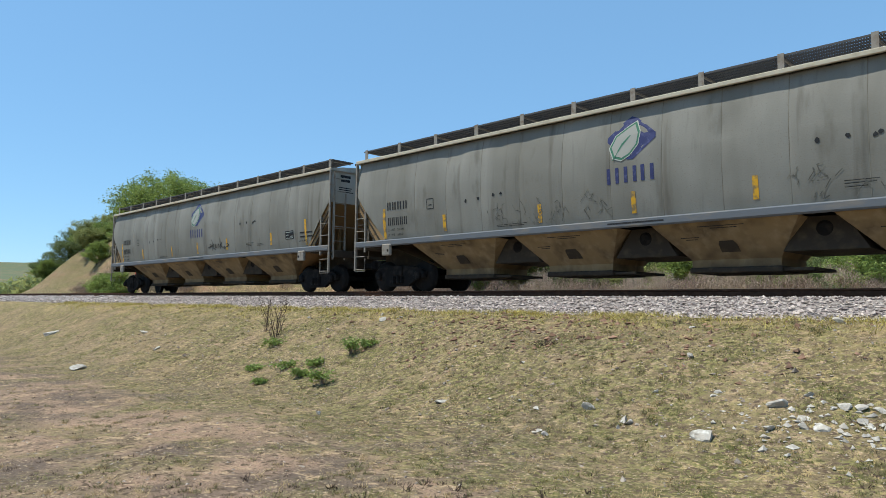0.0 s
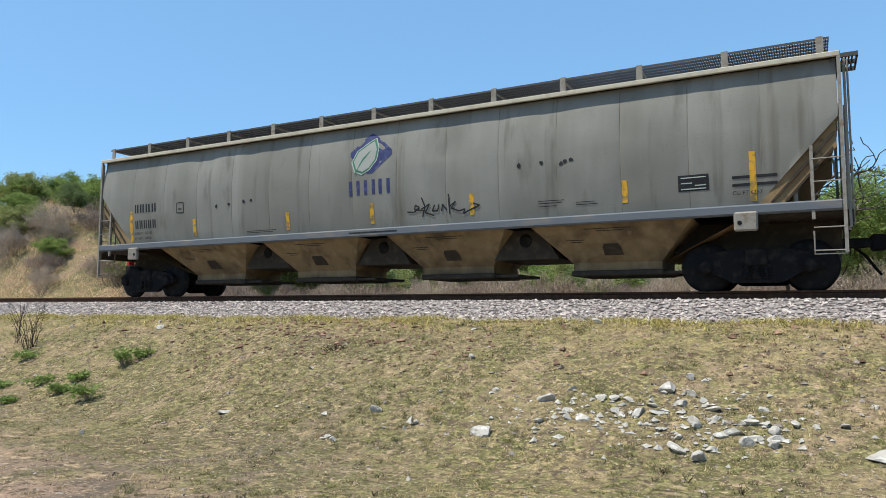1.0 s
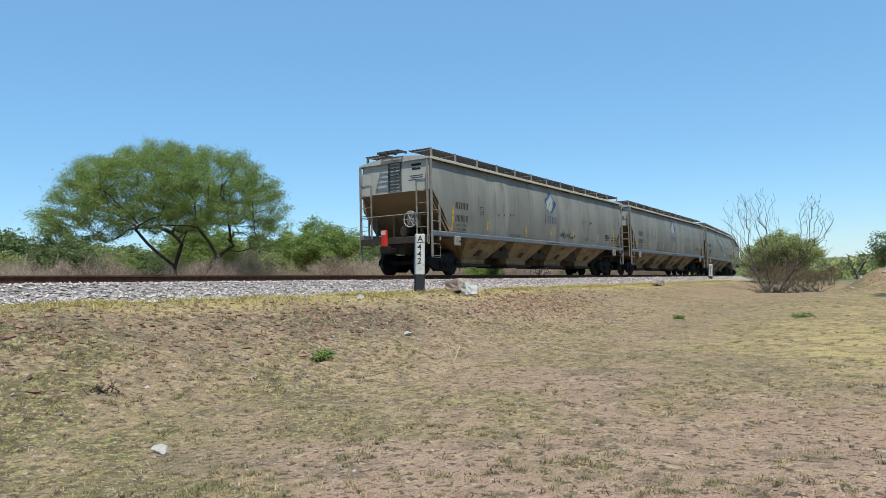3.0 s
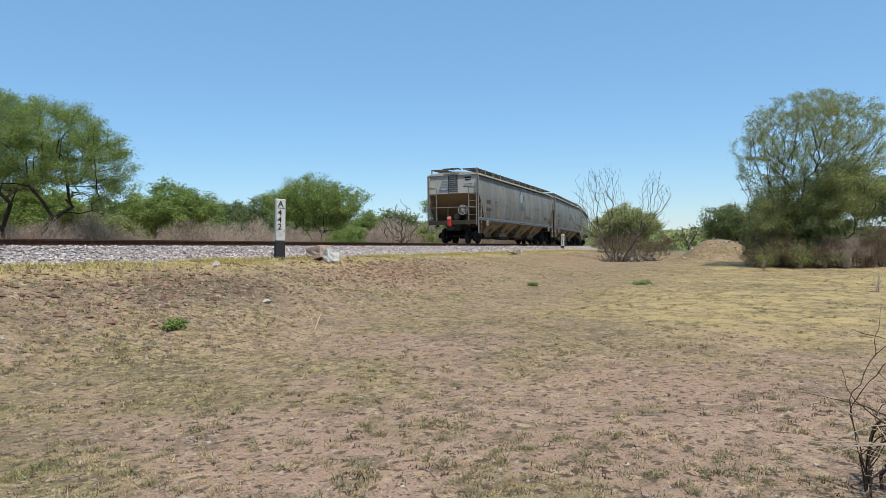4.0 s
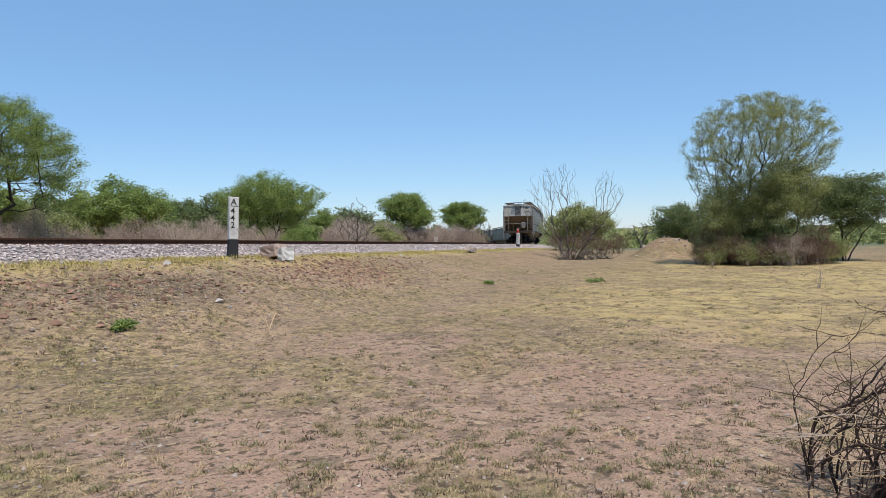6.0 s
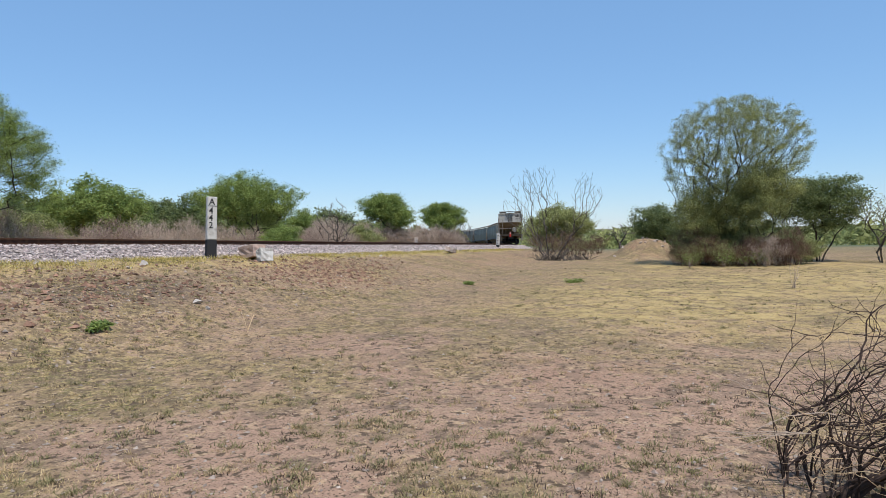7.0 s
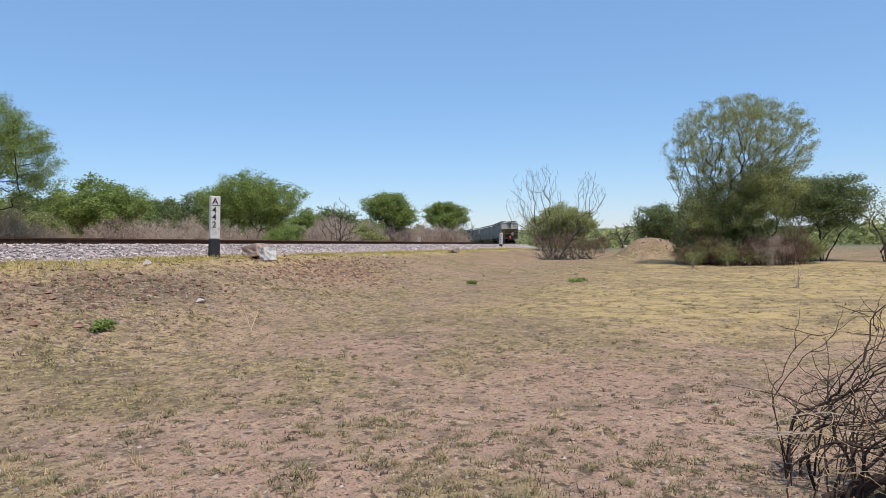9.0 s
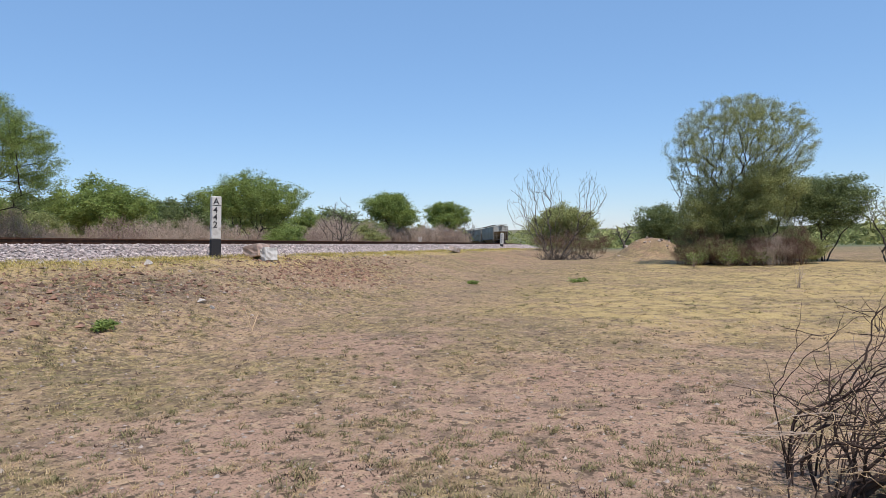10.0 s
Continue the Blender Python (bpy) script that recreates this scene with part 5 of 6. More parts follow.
plant(tree(16, 4.4, 3.9, "round dark green tree behind an earth mound", "leafdark", stems=3, lean=0.6, per=26, radius=0.22, size=0.075, trunk=0.09, group="trees", clear=0.1, count=300), *polar(90.1, 57))
plant(tree(17, 4.2, 3.0, "small leaning bare tree", None, stems=1, lean=0.9, bark="deadwood", trunk=0.13, group="trees", count=110, tip_r=0.018, clear=0.4, fork=0.4), *polar(87.3, 72))
plant(tree(43, 3.2, 4.4, "dense olive lower tree below the tall tree", "leafolive", stems=4, lean=0.4, per=30, radius=0.19, size=0.042, trunk=0.08, group="trees", clear=0.08, count=320), *polar(95.4, 37.0))
# the dome bush beside the bend and the bare tree before it
plant(tree(18, 6.8, 4.4, "broad olive bush with brown undergrowth beside the bend", "leafolive", stems=7, lean=0.9, per=36, radius=0.24, size=0.075, trunk=0.06, name="bush", category="bush", group="bushes", clear=0.03, count=420), *polar(82.2, 63))
BARE = [(-1.0, 0, 2.9, 1.5, 1.4, 2.0), (-0.6, 0, 4.0, 1.0, 1.0, 1.3), (1.9, 0, 2.9, 1.0, 1.0, 1.5), (1.9, 0.2, 3.8, 0.7, 0.8, 0.9), (0.4, 0, 1.3, 2.0, 1.2, 0.9)]
plant(tree(19, 5.8, 5.4, "leafless tree with upright thin dark twigs", None, stems=6, lean=0.7, bark="deadwood", trunk=0.07, group="trees", lobes=BARE, count=520, tip_r=0.0065, fork=0.12, balance=0.6, hollow=0.2), *polar(81.7, 47), turn=-81.7, size=1.27)
# the dead tree right behind the track
plant(tree(37, 5.8, 6.4, "dead leafless tree with thick crooked grey limbs", None, stems=2, lean=0.4, bark="deadwood", trunk=0.26, group="trees", clear=0.3, count=260, tip_r=0.015, wander=0.14, fork=0.28, balance=0.3), -0.35, 21.5, 75)
plant(tree(21, 3.6, 4.6, "small dead tree with bare grey branches", None, stems=1, lean=0.2, bark="deadwood", trunk=0.22, group="trees", clear=0.4, count=46, tip_r=0.026, wander=0.16, fork=0.34), *polar(15.2, 35))
plant(tree(22, 3.6, 3.9, "gnarled bare grey tree among dry scrub", None, stems=3, lean=0.7, bark="deadwood", trunk=0.13, group="trees", clear=0.1, count=170, tip_r=0.013, wander=0.12), *polar(64.2, 46))
plant(tree(23, 4.6, 4.2, "grey leafless bush behind the bend", None, stems=5, lean=0.8, bark="deadwood", trunk=0.10, name="bush", category="bush", group="bushes", clear=0.05, count=300, tip_r=0.017), *polar(74.2, 84))

mesq = tree(24, 7.2, 5.4, "spreading green mesquite tree", stems=4, lean=0.85, per=40, radius=0.2, size=0.062, trunk=0.14, count=420, hollow=0.55, group="trees", clear=0.22)
plant(mesq, *polar(57.3, 46))
flat_top = tree(25, 5.2, 5.6, "flat-topped green acacia tree", stems=2, lean=0.6, per=36, radius=0.24, size=0.085, trunk=0.15, count=300, tip_r=0.012, group="trees", clear=0.36)
plant(flat_top, *polar(72.9, 92), size=1.2)
shrub_a = tree(26, 4.2, 2.8, "dense bright green bush", "leaf", stems=6, lean=0.8, per=34, count=150, radius=0.17, size=0.07, name="bush", category="bush", group="bushes", clear=0.02, trunk=0.05)
plant(shrub_a, *polar(59.9, 37), size=0.62)
shrub_b = tree(27, 4.6, 3.4, "dense dark green bush", "leafdark", stems=6, lean=0.7, per=34, count=160, radius=0.17, size=0.07, name="bush", category="bush", group="bushes", clear=0.02, trunk=0.05)
plant(shrub_b, *polar(5.0, 40))
shrub_c = tree(28, 4.4, 2.6, "olive green thorny bush", "leafolive", stems=6, lean=0.8, per=30, count=150, radius=0.17, size=0.07, name="bush", category="bush", group="bushes", clear=0.02, trunk=0.05)
plant(shrub_c, *polar(66.2, 62))
dry_a = tree(29, 2.6, 1.8, "dry grey-brown scrub bush", "scrub", per=10, radius=0.11, size=0.13, clear=0.02, count=170, tip_r=0.006, balance=0.7, hollow=0.3, fork=0.1, stems=9, lean=0.8, bark="scrub", trunk=0.024, name="dry_bush", category="bush", group="dry scrub")
plant(dry_a, *polar(50.5, 34))
dry_b = tree(30, 3.0, 1.5, "low dry pinkish-grey scrub bush", "twig", per=10, radius=0.11, size=0.13, clear=0.02, count=170, tip_r=0.006, balance=0.7, hollow=0.3, fork=0.1, stems=9, lean=1.0, bark="twig", trunk=0.022, name="dry_bush", category="bush", group="dry scrub")
plant(dry_b, *polar(62.0, 42))
thick_a = tree(40, 2.6, 2.1, "tangled brown thicket with a few green shoots", "thicket", per=9, radius=0.12, size=0.11, clear=0.02, count=210, tip_r=0.006, balance=0.5, hollow=0.2, fork=0.1, stems=9, lean=0.8, bark="thicket", trunk=0.03, name="thicket", category="bush", group="thicket")
plant(thick_a, *polar(92.6, 36.0))
thick_b = tree(41, 2.4, 1.6, "tangled brown thicket with sparse olive leaves", "leafolive", per=3, radius=0.12, size=0.035, clear=0.02, count=210, tip_r=0.006, balance=0.5, hollow=0.2, fork=0.1, stems=9, lean=0.8, bark="thicket", trunk=0.03, name="thicket", category="bush", group="thicket")
plant(thick_b, *polar(95.1, 35.6))
small_mesq = tree(31, 5.2, 4.0, "small round green mesquite tree", "leaf", stems=4, lean=0.7, per=36, count=220, radius=0.2, size=0.075, group="trees", clear=0.2, trunk=0.06)
plant(small_mesq, *polar(-20.5, 27), size=0.5)
far_a = tree(32, 4.6, 3.2, "dark green bush far behind the track", "leafdark", stems=5, lean=0.8, per=24, count=120, radius=0.26, size=0.11, name="bush", category="bush", group="bushes", clear=0.02, trunk=0.04)
plant(far_a, *polar(20, 100), size=2.0)
far_b = tree(33, 4.8, 2.9, "olive green bush far behind the track", "leafolive", stems=5, lean=0.8, per=24, count=120, radius=0.26, size=0.11, name="bush", category="bush", group="bushes", clear=0.02, trunk=0.04)
plant(far_b, *polar(31, 105), size=2.0)
FAR = [far_a, far_b]
for x in (shrub_a, shrub_b, shrub_c):
    x["label"] += " behind the track"

again(flat_top, *polar(68.5, 72), 70, 1.12)
again(small_mesq, *polar(66.4, 78), 120, 0.9)
again(mesq, *polar(-66.3, 58), 20, 1.45)
again(mesq, *polar(11.3, 44), 140, 0.8)
again(mesq, *polar(6.8, 47), 200, 0.75)
again(mesq, *polar(3.4, 31), 90, 1.0)
again(mesq, *polar(-37.5, 46), 10, 0.9)
again(small_mesq, *polar(-4.5, 38), 60, 0.85)

# the green belt behind the track
belt_rng = random.Random(77)
KINDS = [shrub_a, shrub_b, shrub_c, small_mesq]
for k in range(64):
    az = -71 + 2.4 * k + belt_rng.uniform(-0.8, 0.8)
    if az > 72.5:
        break
    if 11.5 < az < 19.5:
        continue
    if az < -48:
        dist, sz = belt_rng.uniform(54, 70), belt_rng.uniform(0.9, 1.3)
    elif az < 14:
        dist, sz = belt_rng.uniform(36, 48), belt_rng.uniform(0.9, 1.35)
    elif az < 56:
        dist, sz = belt_rng.uniform(50, 74), belt_rng.uniform(1.05, 1.4)
    else:
        dist, sz = belt_rng.uniform(80, 120), belt_rng.uniform(0.9, 1.3)
    again((FAR if dist > 76 else KINDS)[belt_rng.choice((0, 1, 1, 0) if dist > 76 else (0, 1, 1, 2, 2, 3))], *polar(az, dist), belt_rng.uniform(0, 360), sz * (0.75 if k % 5 == 3 else 1))
for k in range(4):                                    # low bushes seen beneath the wagons
    again(KINDS[k % 3], *polar(-28 + 11.5 * k + belt_rng.uniform(-1.5, 1.5), belt_rng.uniform(30, 38) + (8 if k > 4 else 0)), belt_rng.uniform(0, 360), belt_rng.uniform(0.4, 0.7))
for k in range(14):                                   # wooded rise behind the line
    again(FAR[k % 2], *polar(-26 + 3.0 * k + belt_rng.uniform(-1, 1), belt_rng.uniform(58, 74)), belt_rng.uniform(0, 360), belt_rng.uniform(1.9, 2.5))
for k in range(46):                                   # thick dry scrub on the inside of the bend
    az = 62.5 + 0.255 * k + belt_rng.uniform(-0.3, 0.3)
    again(dry_a if k % 3 else dry_b, *polar(az, belt_rng.uniform(60, 68) + (az - 62) * belt_rng.uniform(1.2, 2.2)), belt_rng.uniform(0, 360), belt_rng.uniform(1.25, 1.85))
for k in range(30):                                   # green trees and bushes behind the scrub
    az = 40 + 1.06 * k + belt_rng.uniform(-0.5, 0.5)
    again(KINDS[belt_rng.choice((0, 1, 2, 3))], *polar(az, belt_rng.uniform(58, 72) + max(0, az - 58) * 3.4), belt_rng.uniform(0, 360), belt_rng.uniform(1.0, 1.45) * (0.8 if az > 60 else 1))
for k in range(28):                                   # farther rows on the rising land
    az = -8 + 2.8 * k + belt_rng.uniform(-1, 1)
    dist = belt_rng.uniform(88, 135) if az < 60 else belt_rng.uniform(120, 175)
    again(FAR[belt_rng.choice((0, 1, 0, 1))], *polar(az, dist), belt_rng.uniform(0, 360), belt_rng.uniform(2.0, 3.0))
for k in range(34):                                   # on the knoll
    x = -26 - 1.75 * k + belt_rng.uniform(-1.5, 1.5)
    again(KINDS[belt_rng.choice((0, 0, 1, 2))], x, D + belt_rng.uniform(9.5, 19), belt_rng.uniform(0, 360), belt_rng.uniform(0.6, 1.05))
for k in range(16):                                   # thick growth at the knoll's far end
    x = -62 - 2.0 * k + belt_rng.uniform(-1, 1)
    again(KINDS[belt_rng.choice((0, 0, 1, 2))], x, D + belt_rng.uniform(9, 14), belt_rng.uniform(0, 360), belt_rng.uniform(0.8, 1.2))
for k in range(14):                                   # growth on the knoll's near shoulder
    again(dry_a if k % 2 else dry_b, -23 - 1.5 * k + belt_rng.uniform(-1, 1), D + belt_rng.uniform(8, 16), belt_rng.uniform(0, 360), belt_rng.uniform(0.8, 1.3))
for k in range(10):
    again(KINDS[k % 3], -25 - 2.2 * k + belt_rng.uniform(-1, 1), D + belt_rng.uniform(9, 13), belt_rng.uniform(0, 360), belt_rng.uniform(0.5, 0.8))
for k in range(26):
    x = -22 - 2.0 * k + belt_rng.uniform(-1, 1)
    again(dry_a if k % 2 else dry_b, x, D + belt_rng.uniform(6.0, 11), belt_rng.uniform(0, 360), belt_rng.uniform(0.6, 1.1))
for k in range(84):                                   # dry scrub nearer the track
    az = -50 + 1.53 * k + belt_rng.uniform(-1, 1)
    if az > 74.8:
        break
    near_edge = (D + 5.5) / max(math.cos(radians(az)), 0.23) if az < 66 else 64 + (az - 66) * 2.0
    again(dry_a if k % 2 else dry_b, *polar(az, near_edge + belt_rng.uniform(1, 14)), belt_rng.uniform(0, 360), belt_rng.uniform(0.7, 1.2) * (1.15 if az > 40 else 1.0))
for k in range(6):
    again(shrub_c if k % 2 else shrub_b, *polar(92.3 + k * 1.6, 36.3 + belt_rng.uniform(-0.3, 1.0)), belt_rng.uniform(0, 360), belt_rng.uniform(0.4, 0.62))
for k in range(18):                                   # thicket at the feet of the tall tree
    again((thick_a, thick_a, thick_b, dry_a, thick_a)[k % 5], *polar(91.5 + k * 0.5, 35.2 + belt_rng.uniform(-0.5, 1.6)), belt_rng.uniform(0, 360), belt_rng.uniform(0.4, 0.95))
for k in range(9):
    again(thick_b if k % 2 else thick_a, *polar(80.6 + k * 0.6, 56 + belt_rng.uniform(-3, 3)), belt_rng.uniform(0, 360), belt_rng.uniform(0.6, 1.0))
for k in range(10):                                   # far edge of the field
    again(FAR[k % 2], *polar(84 + k * 2.6, belt_rng.uniform(95, 150)), belt_rng.uniform(0, 360), belt_rng.uniform(0.5, 0.8))

def far_woods():
    """Scrub and low woods over the far land: many leafy clumps."""
    g = np.random.default_rng(404)
    n = 2600
    az, r = np.radians(g.uniform(-82, 122, n)), 105 + 520 * g.random(n) ** 1.6
    x, y = r * np.sin(az), r * np.cos(az)
    s, d = along(x, y)
    ok = (np.abs(d) > 9) & (mottle(x, y, 0.02, 141) > 0.40)
    x, y, r = x[ok], y[ok], r[ok]
    per = 110
    big = np.repeat(g.uniform(1.0, 2.3, len(x)) * (0.8 + r / 700), per)
    n = len(big)
    c = np.stack([np.repeat(x, per), np.repeat(y, per), np.repeat(land(x, y), per)], -1)
    u = g.normal(0, 1, (n, 3))
    u /= np.linalg.norm(u, axis=1)[:, None]
    c = c + u * np.stack([big * 1.7, big * 1.7, big], -1) * g.uniform(0.7, 1.05, (n, 1)) + np.stack([0 * big, 0 * big, big * 0.8], -1)
    a, b2 = g.normal(0, 1, (n, 3)), g.normal(0, 1, (n, 3))
    k = (big * 0.17)[:, None]
    q = np.stack([c + a * k, c + b2 * k, c - (a + b2) * k * 0.6], 1)
    sh = Shape()
    sh.v, sh.f = q.reshape(-1, 3).tolist(), np.arange(3 * n).reshape(-1, 3).tolist()
    thing("far_woods", "low green scrub woods over the far land", "woods", shape=sh, material=M["leafolive"], kind="stuff")


far_woods()

# ---- posts and debris by the line ----


def km_post(x, y, h, turn, words, lean=0.0):
    root = thing("kilometre_post", "white concrete kilometre post with a black base beside the track", "kilometre post", "kilometre posts")
    w = 0.137
    sh = Shape().box(-w, w, -0.09, 0.09, 0.30 * h, h - 0.03, 0.02)
    part("shaft", sh, M["white"], root, "chipped white painted shaft")
    part("base", Shape().box(-w - 0.004, w + 0.004, -0.094, 0.094, -0.5, 0.30 * h, 0.015), M["tar"], root, "black painted base")
    z = h - 0.26
    for i, c in enumerate(words):
        o = letters(c, 0.25, M["tar"], root, -0.10, z, "figure", -0.0945, 0.003)
        z -= 0.25 if i == 0 else 0.205
    part("dash", Shape().box(-0.12, 0.12, -0.094, -0.091, h - 0.305, h - 0.285), M["tar"], root)
    root.matrix_basis = pose(x, y, float(land(x, y)), 0, lean, turn)
    return root


km_post(16.9, 12.1, 1.78, -38, "A442", 2.5)
km_post(59.6, 13.35, 1.45, -62, "A442", 3.0)


def stub(x, y, h, w, label, material, lean=0):
    s = Shape().box(-w, w, -w * 0.8, w * 0.8, -0.3, h, 0.015)
    if w > 0.07:
        s.box(-w * 1.3, w * 1.3, -w * 1.1, w * 1.1, h - 0.22, h, 0.015)
    ob = thing("line_post", label, "post", "posts by the line", s, material)
    ob.matrix_basis = pose(x, y, float(land(x, y)), 0, lean, 15)


stub(52.5, 18.4, 1.25, 0.13, "short weathered concrete post with a thick head behind the track", M["concrete"])
stub(64.0, 14.0, 1.25, 0.05, "thin grey wooden post beside the track", M["deadwood"], 2)


def chunk(x, y, l, w, h, turn, label, material, tilt=8):
    rng = random.Random(int(x * 10))
    bm = bmesh.new()
    bmesh.ops.create_cube(bm, size=1)
    bmesh.ops.subdivide_edges(bm, edges=bm.edges[:], cuts=3, use_grid_fill=True)
    for p in bm.verts:
        p.co = Vector((p.co.x * l, p.co.y * w, p.co.z * h)) + Vector((rng.uniform(-1, 1), rng.uniform(-1, 1), rng.uniform(-1, 1))) * 0.02
        if p.co.x > l * 0.3 and p.co.z > 0:
            p.co.z *= 0.75
    bm.verts.index_update()
    s = Shape().add([p.co[:] for p in bm.verts], [[q.index for q in f.verts] for f in bm.faces])
    bm.free()
    ob = thing("concrete_block", label, "concrete block", "broken blocks by the line", s, material)
    ob.matrix_basis = pose(x, y, float(land(x, y)) + h * 0.62, tilt, 5, turn)


chunk(17.95, 11.42, 0.80, 0.42, 0.36, 65, "pinkish broken concrete block", M["pink"], 2)
chunk(17.68, 10.84, 0.26, 0.40, 0.36, 65, "white broken concrete block", M["white"], 2)
chunk(36.9, 10.9, 2.4, 0.24, 0.24, 8, "old brown concrete sleeper lying on the bank", M["concrete"], 3)

# ---- low plants in the field ----


def weed(x, y, h, w, seed, stalk=0.0):
    rng = random.Random(seed)
    root = thing("weed", "bright green leafy weed on the bank", "weed", "weeds on the bank")
    st, tips = Shape(), []
    for k in range(14):
        a, r = rng.uniform(0, 6.283), rng.uniform(0.2, 1) * w / 2
        top = Vector((math.cos(a) * r, math.sin(a) * r, h * rng.uniform(0.5, 1)))
        st.tube([(0, 0, -0.02), (top.x * 0.4, top.y * 0.4, top.z * 0.6), top], [0.006, 0.005, 0.002], 4)
        tips += [top, top * 0.8, top * 0.6]
    if stalk:
        st.tube([(0.02, 0, 0), (0.05, 0.02, stalk * 0.5), (-0.02, 0, stalk)], [0.008, 0.006, 0.003], 4)
    part("stem", st, M["twig"], root)
    part("foliage", leafage(rng, tips, 6, w * 0.10, 0.045), M["leafweed"], root)
    plant(root, x, y)


WEEDS = [(-12.08, 9.25, .35, .5, 0), (-11.34, 8.0, .3, .6, .9), (-12.6, 8.7, .16, .5, 0), (-13.4, 8.5, .15, .6, 0), (-15.2, 9.3, .2, .7, 0), (-12.4, 8.2, .18, .5, 0),
         (-11.9, 9.6, .2, .5, 0), (-14.3, 8.2, .15, .6, 0), (8.46, 8.1, .14, .55, 0), (8.7, 8.2, .12, .45, 0), (23.0, 2.65, .16, .9, 0), (22.2, 6.0, .12, .6, 0), (-13.0, 7.6, .14, .5, 0)]
for k, (x, y, h, w, st) in enumerate(WEEDS):
    weed(x, y, h * (0.95 if k < 2 else 0.7), w * (1.0 if k < 8 else 0.72), 500 + k, st)


def twig_bush(x, y, h, w, seed, label, count=26, lie=0.25, material="brushwood", thick=0.007, name="twig_bush"):
    rng = random.Random(seed)
    s = Shape()
    for k in range(count):
        a = rng.uniform(0, 6.283)
        p, d = Vector((rng.gauss(0, w * 0.1), rng.gauss(0, w * 0.1), -0.02)), Vector((math.cos(a) * lie, math.sin(a) * lie, 1)).normalized()
        pts = [p.copy()]
        for j in range(5):
            d = (d + Vector((rng.gauss(0, 0.16), rng.gauss(0, 0.16), rng.gauss(0, 0.1)))).normalized()
            p = p + d * h * rng.uniform(0.12, 0.26)
            pts.append(p.copy())
            if j > 1:
                q = p + Vector((rng.gauss(0, 1), rng.gauss(0, 1), 0.7)).normalized() * h * 0.14
                s.tube([p, q], [thick * 0.6, thick * 0.3], 3)
        s.tube(pts, [thick * (1 - 0.14 * j) for j in range(6)], 4)
    plant(thing(name, label, "dry bush", "dry twig bushes", s, M[material]), x, y)


twig_bush(-15.79, 9.67, 1.05, 0.7, 61, "leafless dark twig bush on the bank", 16, 0.25, thick=0.010)
twig_bush(-16.6, 9.9, 1.0, 0.5, 62, "leafless dark twig bush on the bank", 8, 0.3, thick=0.008)
twig_bush(4.74, 8.19, 0.16, 0.7, 63, "flat clump of dark dry twigs", 26, 1.8, thick=0.008)
for k in range(7):
    rg = random.Random(620 + k)
    twig_bush(*polar(80.9 + 0.62 * k, 44.5 + rg.uniform(-0.8, 0.8)), rg.uniform(0.5, 1.1), 1.2, 630 + k, "tangle of dark fallen sticks below the bare tree", 22, 1.3, "deadwood", 0.018, "stick_tangle")
for k, az in enumerate((92.4, 94.9, 96.4, 97.3)):
    weed(*polar(az, 34.1 + 0.2 * k), 0.7, 1.5 - 0.2 * (k % 2), 560 + k)
twig_bush(10.4, 6.75, 0.42, 0.1, 67, "pale curved dry stalk on the bank", 2, 0.35, "talldry", 0.009, "dry_stalk")
twig_bush(21.6, -3.66, 0.65, 0.4, 64, "thin dry stalks in the field", 8, 0.25, "scrub", 0.008)
twig_bush(-7.4, 9.95, 0.14, 0.9, 65, "low dry plant on the bank", 40, 1.3, thick=0.006)
for k in range(46):                                    # small dark dead plants over the near field
    rg = random.Random(700 + k)
    az, r = rg.uniform(-72, 20), rg.uniform(4.6, 7.6)
    twig_bush(*polar(az, r), rg.uniform(0.05, 0.12), 0.14, 720 + k, "small dark withered plant on bare earth", 9, 0.8, thick=0.004, name="withered_plant")


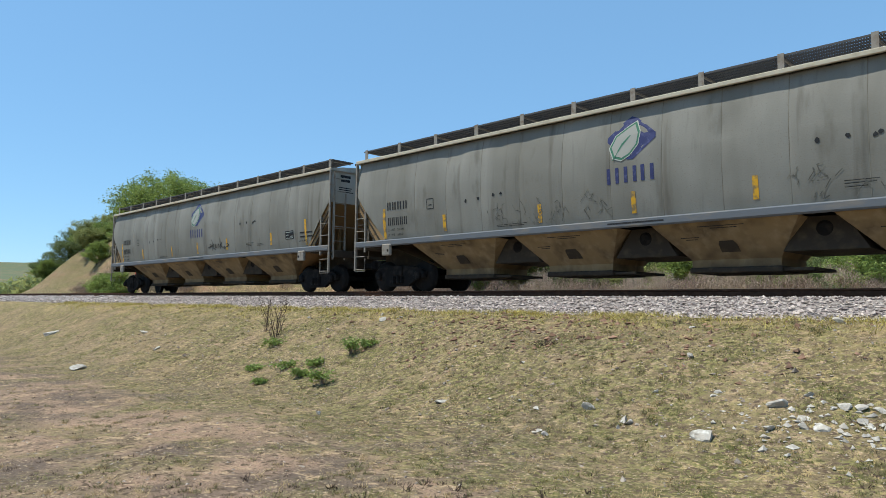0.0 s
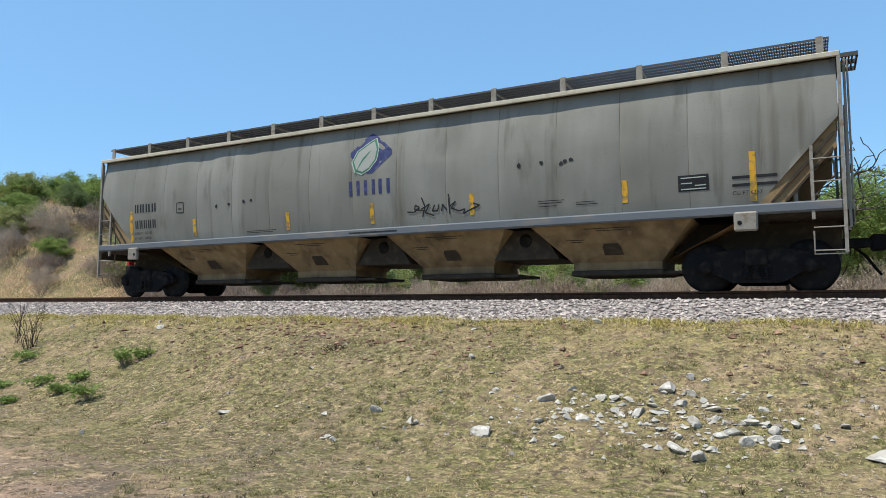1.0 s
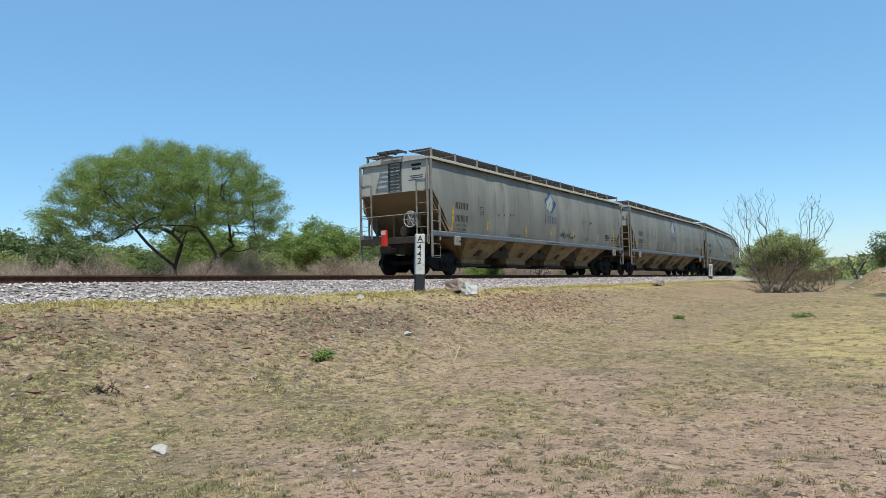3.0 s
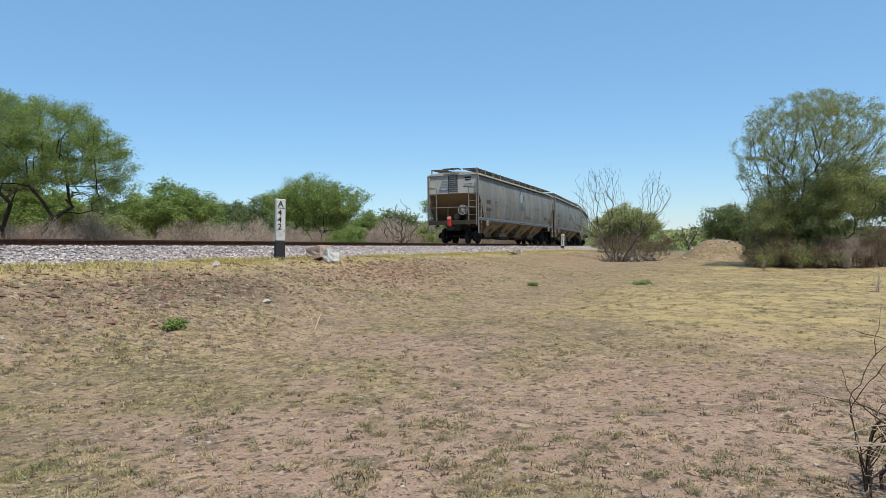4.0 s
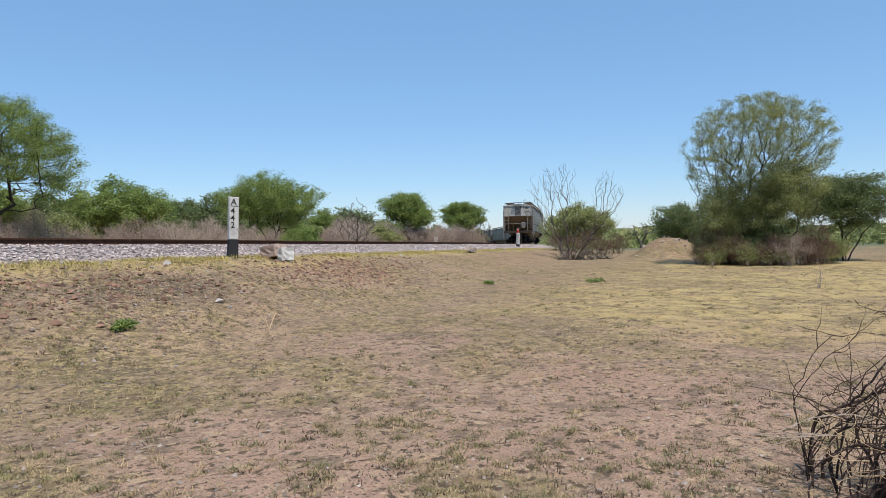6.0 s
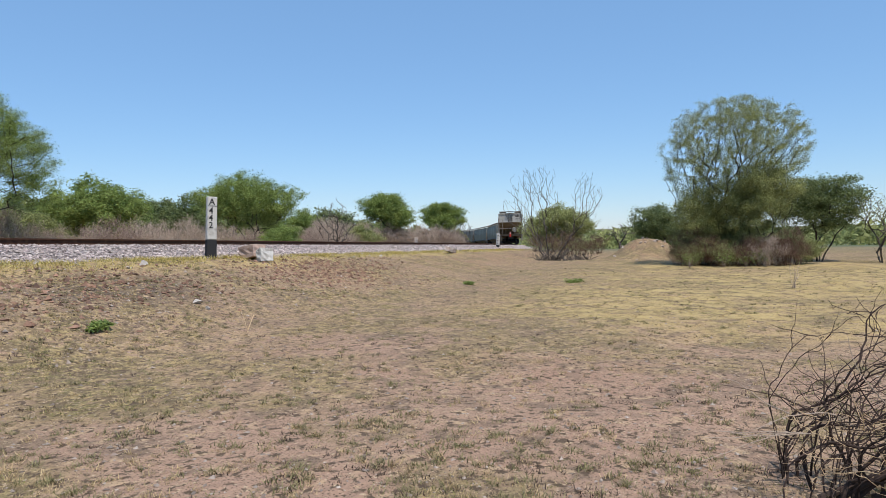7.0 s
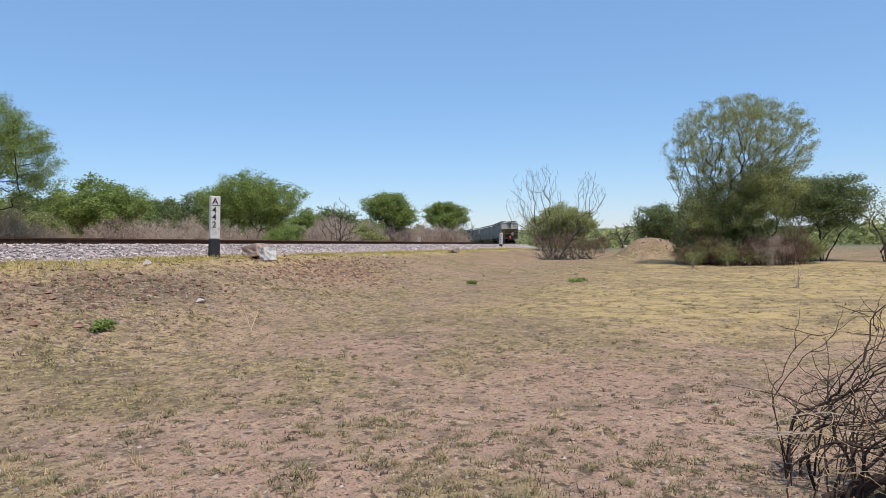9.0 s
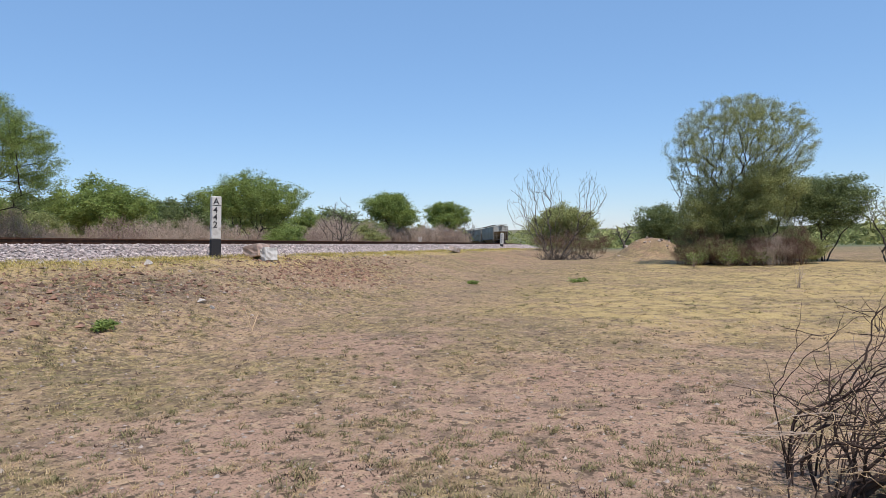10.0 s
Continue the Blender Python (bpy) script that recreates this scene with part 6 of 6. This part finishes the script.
def brush_heap():
    """The tangle of cut dry branches close to the camera: stems that rise and bend over to one side, with wiry twigs."""
    root = thing("brush_heap", "tangled heap of cut dry thorny branches close by", "brush heap")
    rng = random.Random(43)

    def wire(s, q, e, n, step_len, r0):
        pts = [q.copy()]
        for _ in range(n):
            e = (e + Vector((rng.gauss(0, 0.3), rng.gauss(0, 0.3), rng.gauss(0, 0.22)))).normalized()
            q = q + e * step_len * rng.uniform(0.6, 1.3)
            q.z = max(q.z, 0.02)
            pts.append(q.copy())
        s.tube(pts, [r0 * (1 - 0.7 * j / n) for j in range(n + 1)], 4)

    for k in range(44):                                # stems that rise, then lean over towards the heap's middle
        s = Shape()
        x, y = polar(98.7 + 9 * rng.random() ** 1.3, rng.uniform(4.6, 5.3))
        p, d = Vector((x, y, float(land(x, y)) - 0.03)), Vector((rng.gauss(0, 0.12), rng.gauss(0.03, 0.12), 1)).normalized()
        thick, up = rng.choice((0.004, 0.005, 0.006, 0.008, 0.012)), rng.randint(1, 9)
        pts, out_z = [p.copy()], rng.uniform(-0.15, 0.9)
        for j in range(22):
            aim = Vector((0.1, -0.1, 1)) if j < up else Vector((rng.uniform(-0.1, 0.2), -0.95, out_z))
            d = (d * 0.66 + aim.normalized() * 0.34 + Vector((rng.gauss(0, 0.22), rng.gauss(0, 0.26), rng.gauss(0, 0.26)))).normalized()
            p = p + d * rng.uniform(0.055, 0.085)
            p.z = max(p.z, 0.02)
            pts.append(p.copy())
            if j >= up and rng.random() < 0.22:
                wire(s, p, Vector((rng.gauss(0, 0.6), rng.gauss(0.25, 0.7), rng.gauss(0.45, 0.5))).normalized(), 7, 0.045, 0.0032)
        s.tube(pts, [thick * (1 - 0.033 * j) for j in range(23)], 6)
        part("branch", s, M["brushwood"], root)
    for k in range(6):                                 # old thick wood in the middle
        x, y = polar(101.2 + 1.1 * k, 4.7 + 0.05 * k)
        p, pts = Vector((x, y, -0.05)), []
        for j in range(12):
            pts.append(p.copy())
            p = p + Vector((rng.gauss(0.005, 0.018), -0.085 + rng.gauss(0, 0.02), 0.062 + rng.gauss(0, 0.02)))
        part("branch", Shape().tube(pts, [0.024 - 0.0013 * j for j in range(12)], 8), M["brushwood"], root)
    for k in range(130):                               # pale curly twigs caught in it
        s = Shape()
        x, y = polar(rng.uniform(98.8, 110), rng.uniform(4.5, 5.2))
        wire(s, Vector((x, y, rng.uniform(0.03, 0.5))), Vector((rng.gauss(0, 1), rng.gauss(0, 1), rng.gauss(0, 0.5))).normalized(), 9, 0.042, rng.choice((0.0022, 0.003)))
        part("twig", s, M["talldry"] if k % 3 else M["brushwood"], root)
    for k in range(12):                                # long thin shoots that stand clear of the heap
        p = Vector((*polar(99.3 + k * 0.85, 4.9), 0.40))
        d = Vector((rng.gauss(0, 0.2), rng.uniform(0.1, 1.3) if k < 8 else rng.uniform(-0.3, 0.3), 1 if k % 2 else 0.55)).normalized()
        pts, n = [p.copy()], rng.randint(9, 14)
        for j in range(n):
            d = (d + Vector((rng.gauss(0, 0.17), rng.gauss(0.0, 0.17), rng.gauss(0, 0.12)))).normalized()
            p = p + d * 0.052
            pts.append(p.copy())
        part("shoot", Shape().tube(pts, [0.0048 * (1 - 0.7 * j / n) for j in range(n + 1)], 5), M["brushwood"] if k % 4 else M["scrub"], root)
    for k in range(4):                                 # pale dry stalks lying out over the grass
        p, d, pts = Vector((*polar(99.2 + 0.5 * k, 4.7), 0.34)), Vector((0.05, 0.75 + 0.1 * k, -0.35 + 0.1 * k)), []
        for j in range(10):
            pts.append(p.copy())
            d = d + Vector((rng.gauss(0, 0.06), rng.gauss(0, 0.08), rng.gauss(0, 0.06)))
            p = p + d.normalized() * 0.06
            p.z = max(p.z, 0.03)
        part("stalk", Shape().tube(pts, [0.0035 - 0.0002 * j for j in range(10)], 5), M["scrub"], root, "pale dry stalk")


brush_heap()
twig_bush(4.23, 3.62, 0.05, 0.4, 66, "fallen crooked stick on bare earth", 3, 9.0, thick=0.009, name="stick")


# ---- what moves ----
# time and distance of the last wagon's middle along the track
RUN = [(0.0, -28.67), (0.5, -18.9), (1.0, -9.16), (1.5, 0.40), (2.0, 10.15), (2.5, 19.84), (3.0, 29.5), (3.5, 38.9), (4.0, 48.2), (4.5, 57.4), (5.0, 66.4),
       (5.5, 75.3), (6.0, 84.2), (6.5, 93.0), (7.0, 102.0), (7.5, 111.0), (8.0, 120.4), (8.5, 130.0), (9.0, 139.6), (9.5, 149.3), (10.0, 159.0)]


def wagon_pose(s):
    """A wagon stands on its two trucks, a chord of the line."""
    a, b = Vector(track_at(s - 8.27)[:3]), Vector(track_at(s + 8.27)[:3])
    d = b - a
    return pose(*((a + b) / 2), 0, -math.degrees(math.atan2(d.z, d.xy.length)), math.degrees(math.atan2(d.y, d.x)))


def motions():
    for k, w in enumerate(TRAIN):
        walk(w, [(t, wagon_pose(s + k * PITCH)) for t, s in RUN])
    ticks = [k / FPS for k in range(301)]
    turned = np.degrees(np.interp(ticks, [t for t, s in RUN], [s for t, s in RUN]) / 0.457)
    for w in TRAIN[:2]:
        for ws in [o for o in w.children_recursive if o.name.startswith("wheelset")]:
            x, y, z = ws.location
            walk(ws, [(t, pose(x, y, z, 0, a, 0)) for t, a in zip(ticks, turned)])


motions()
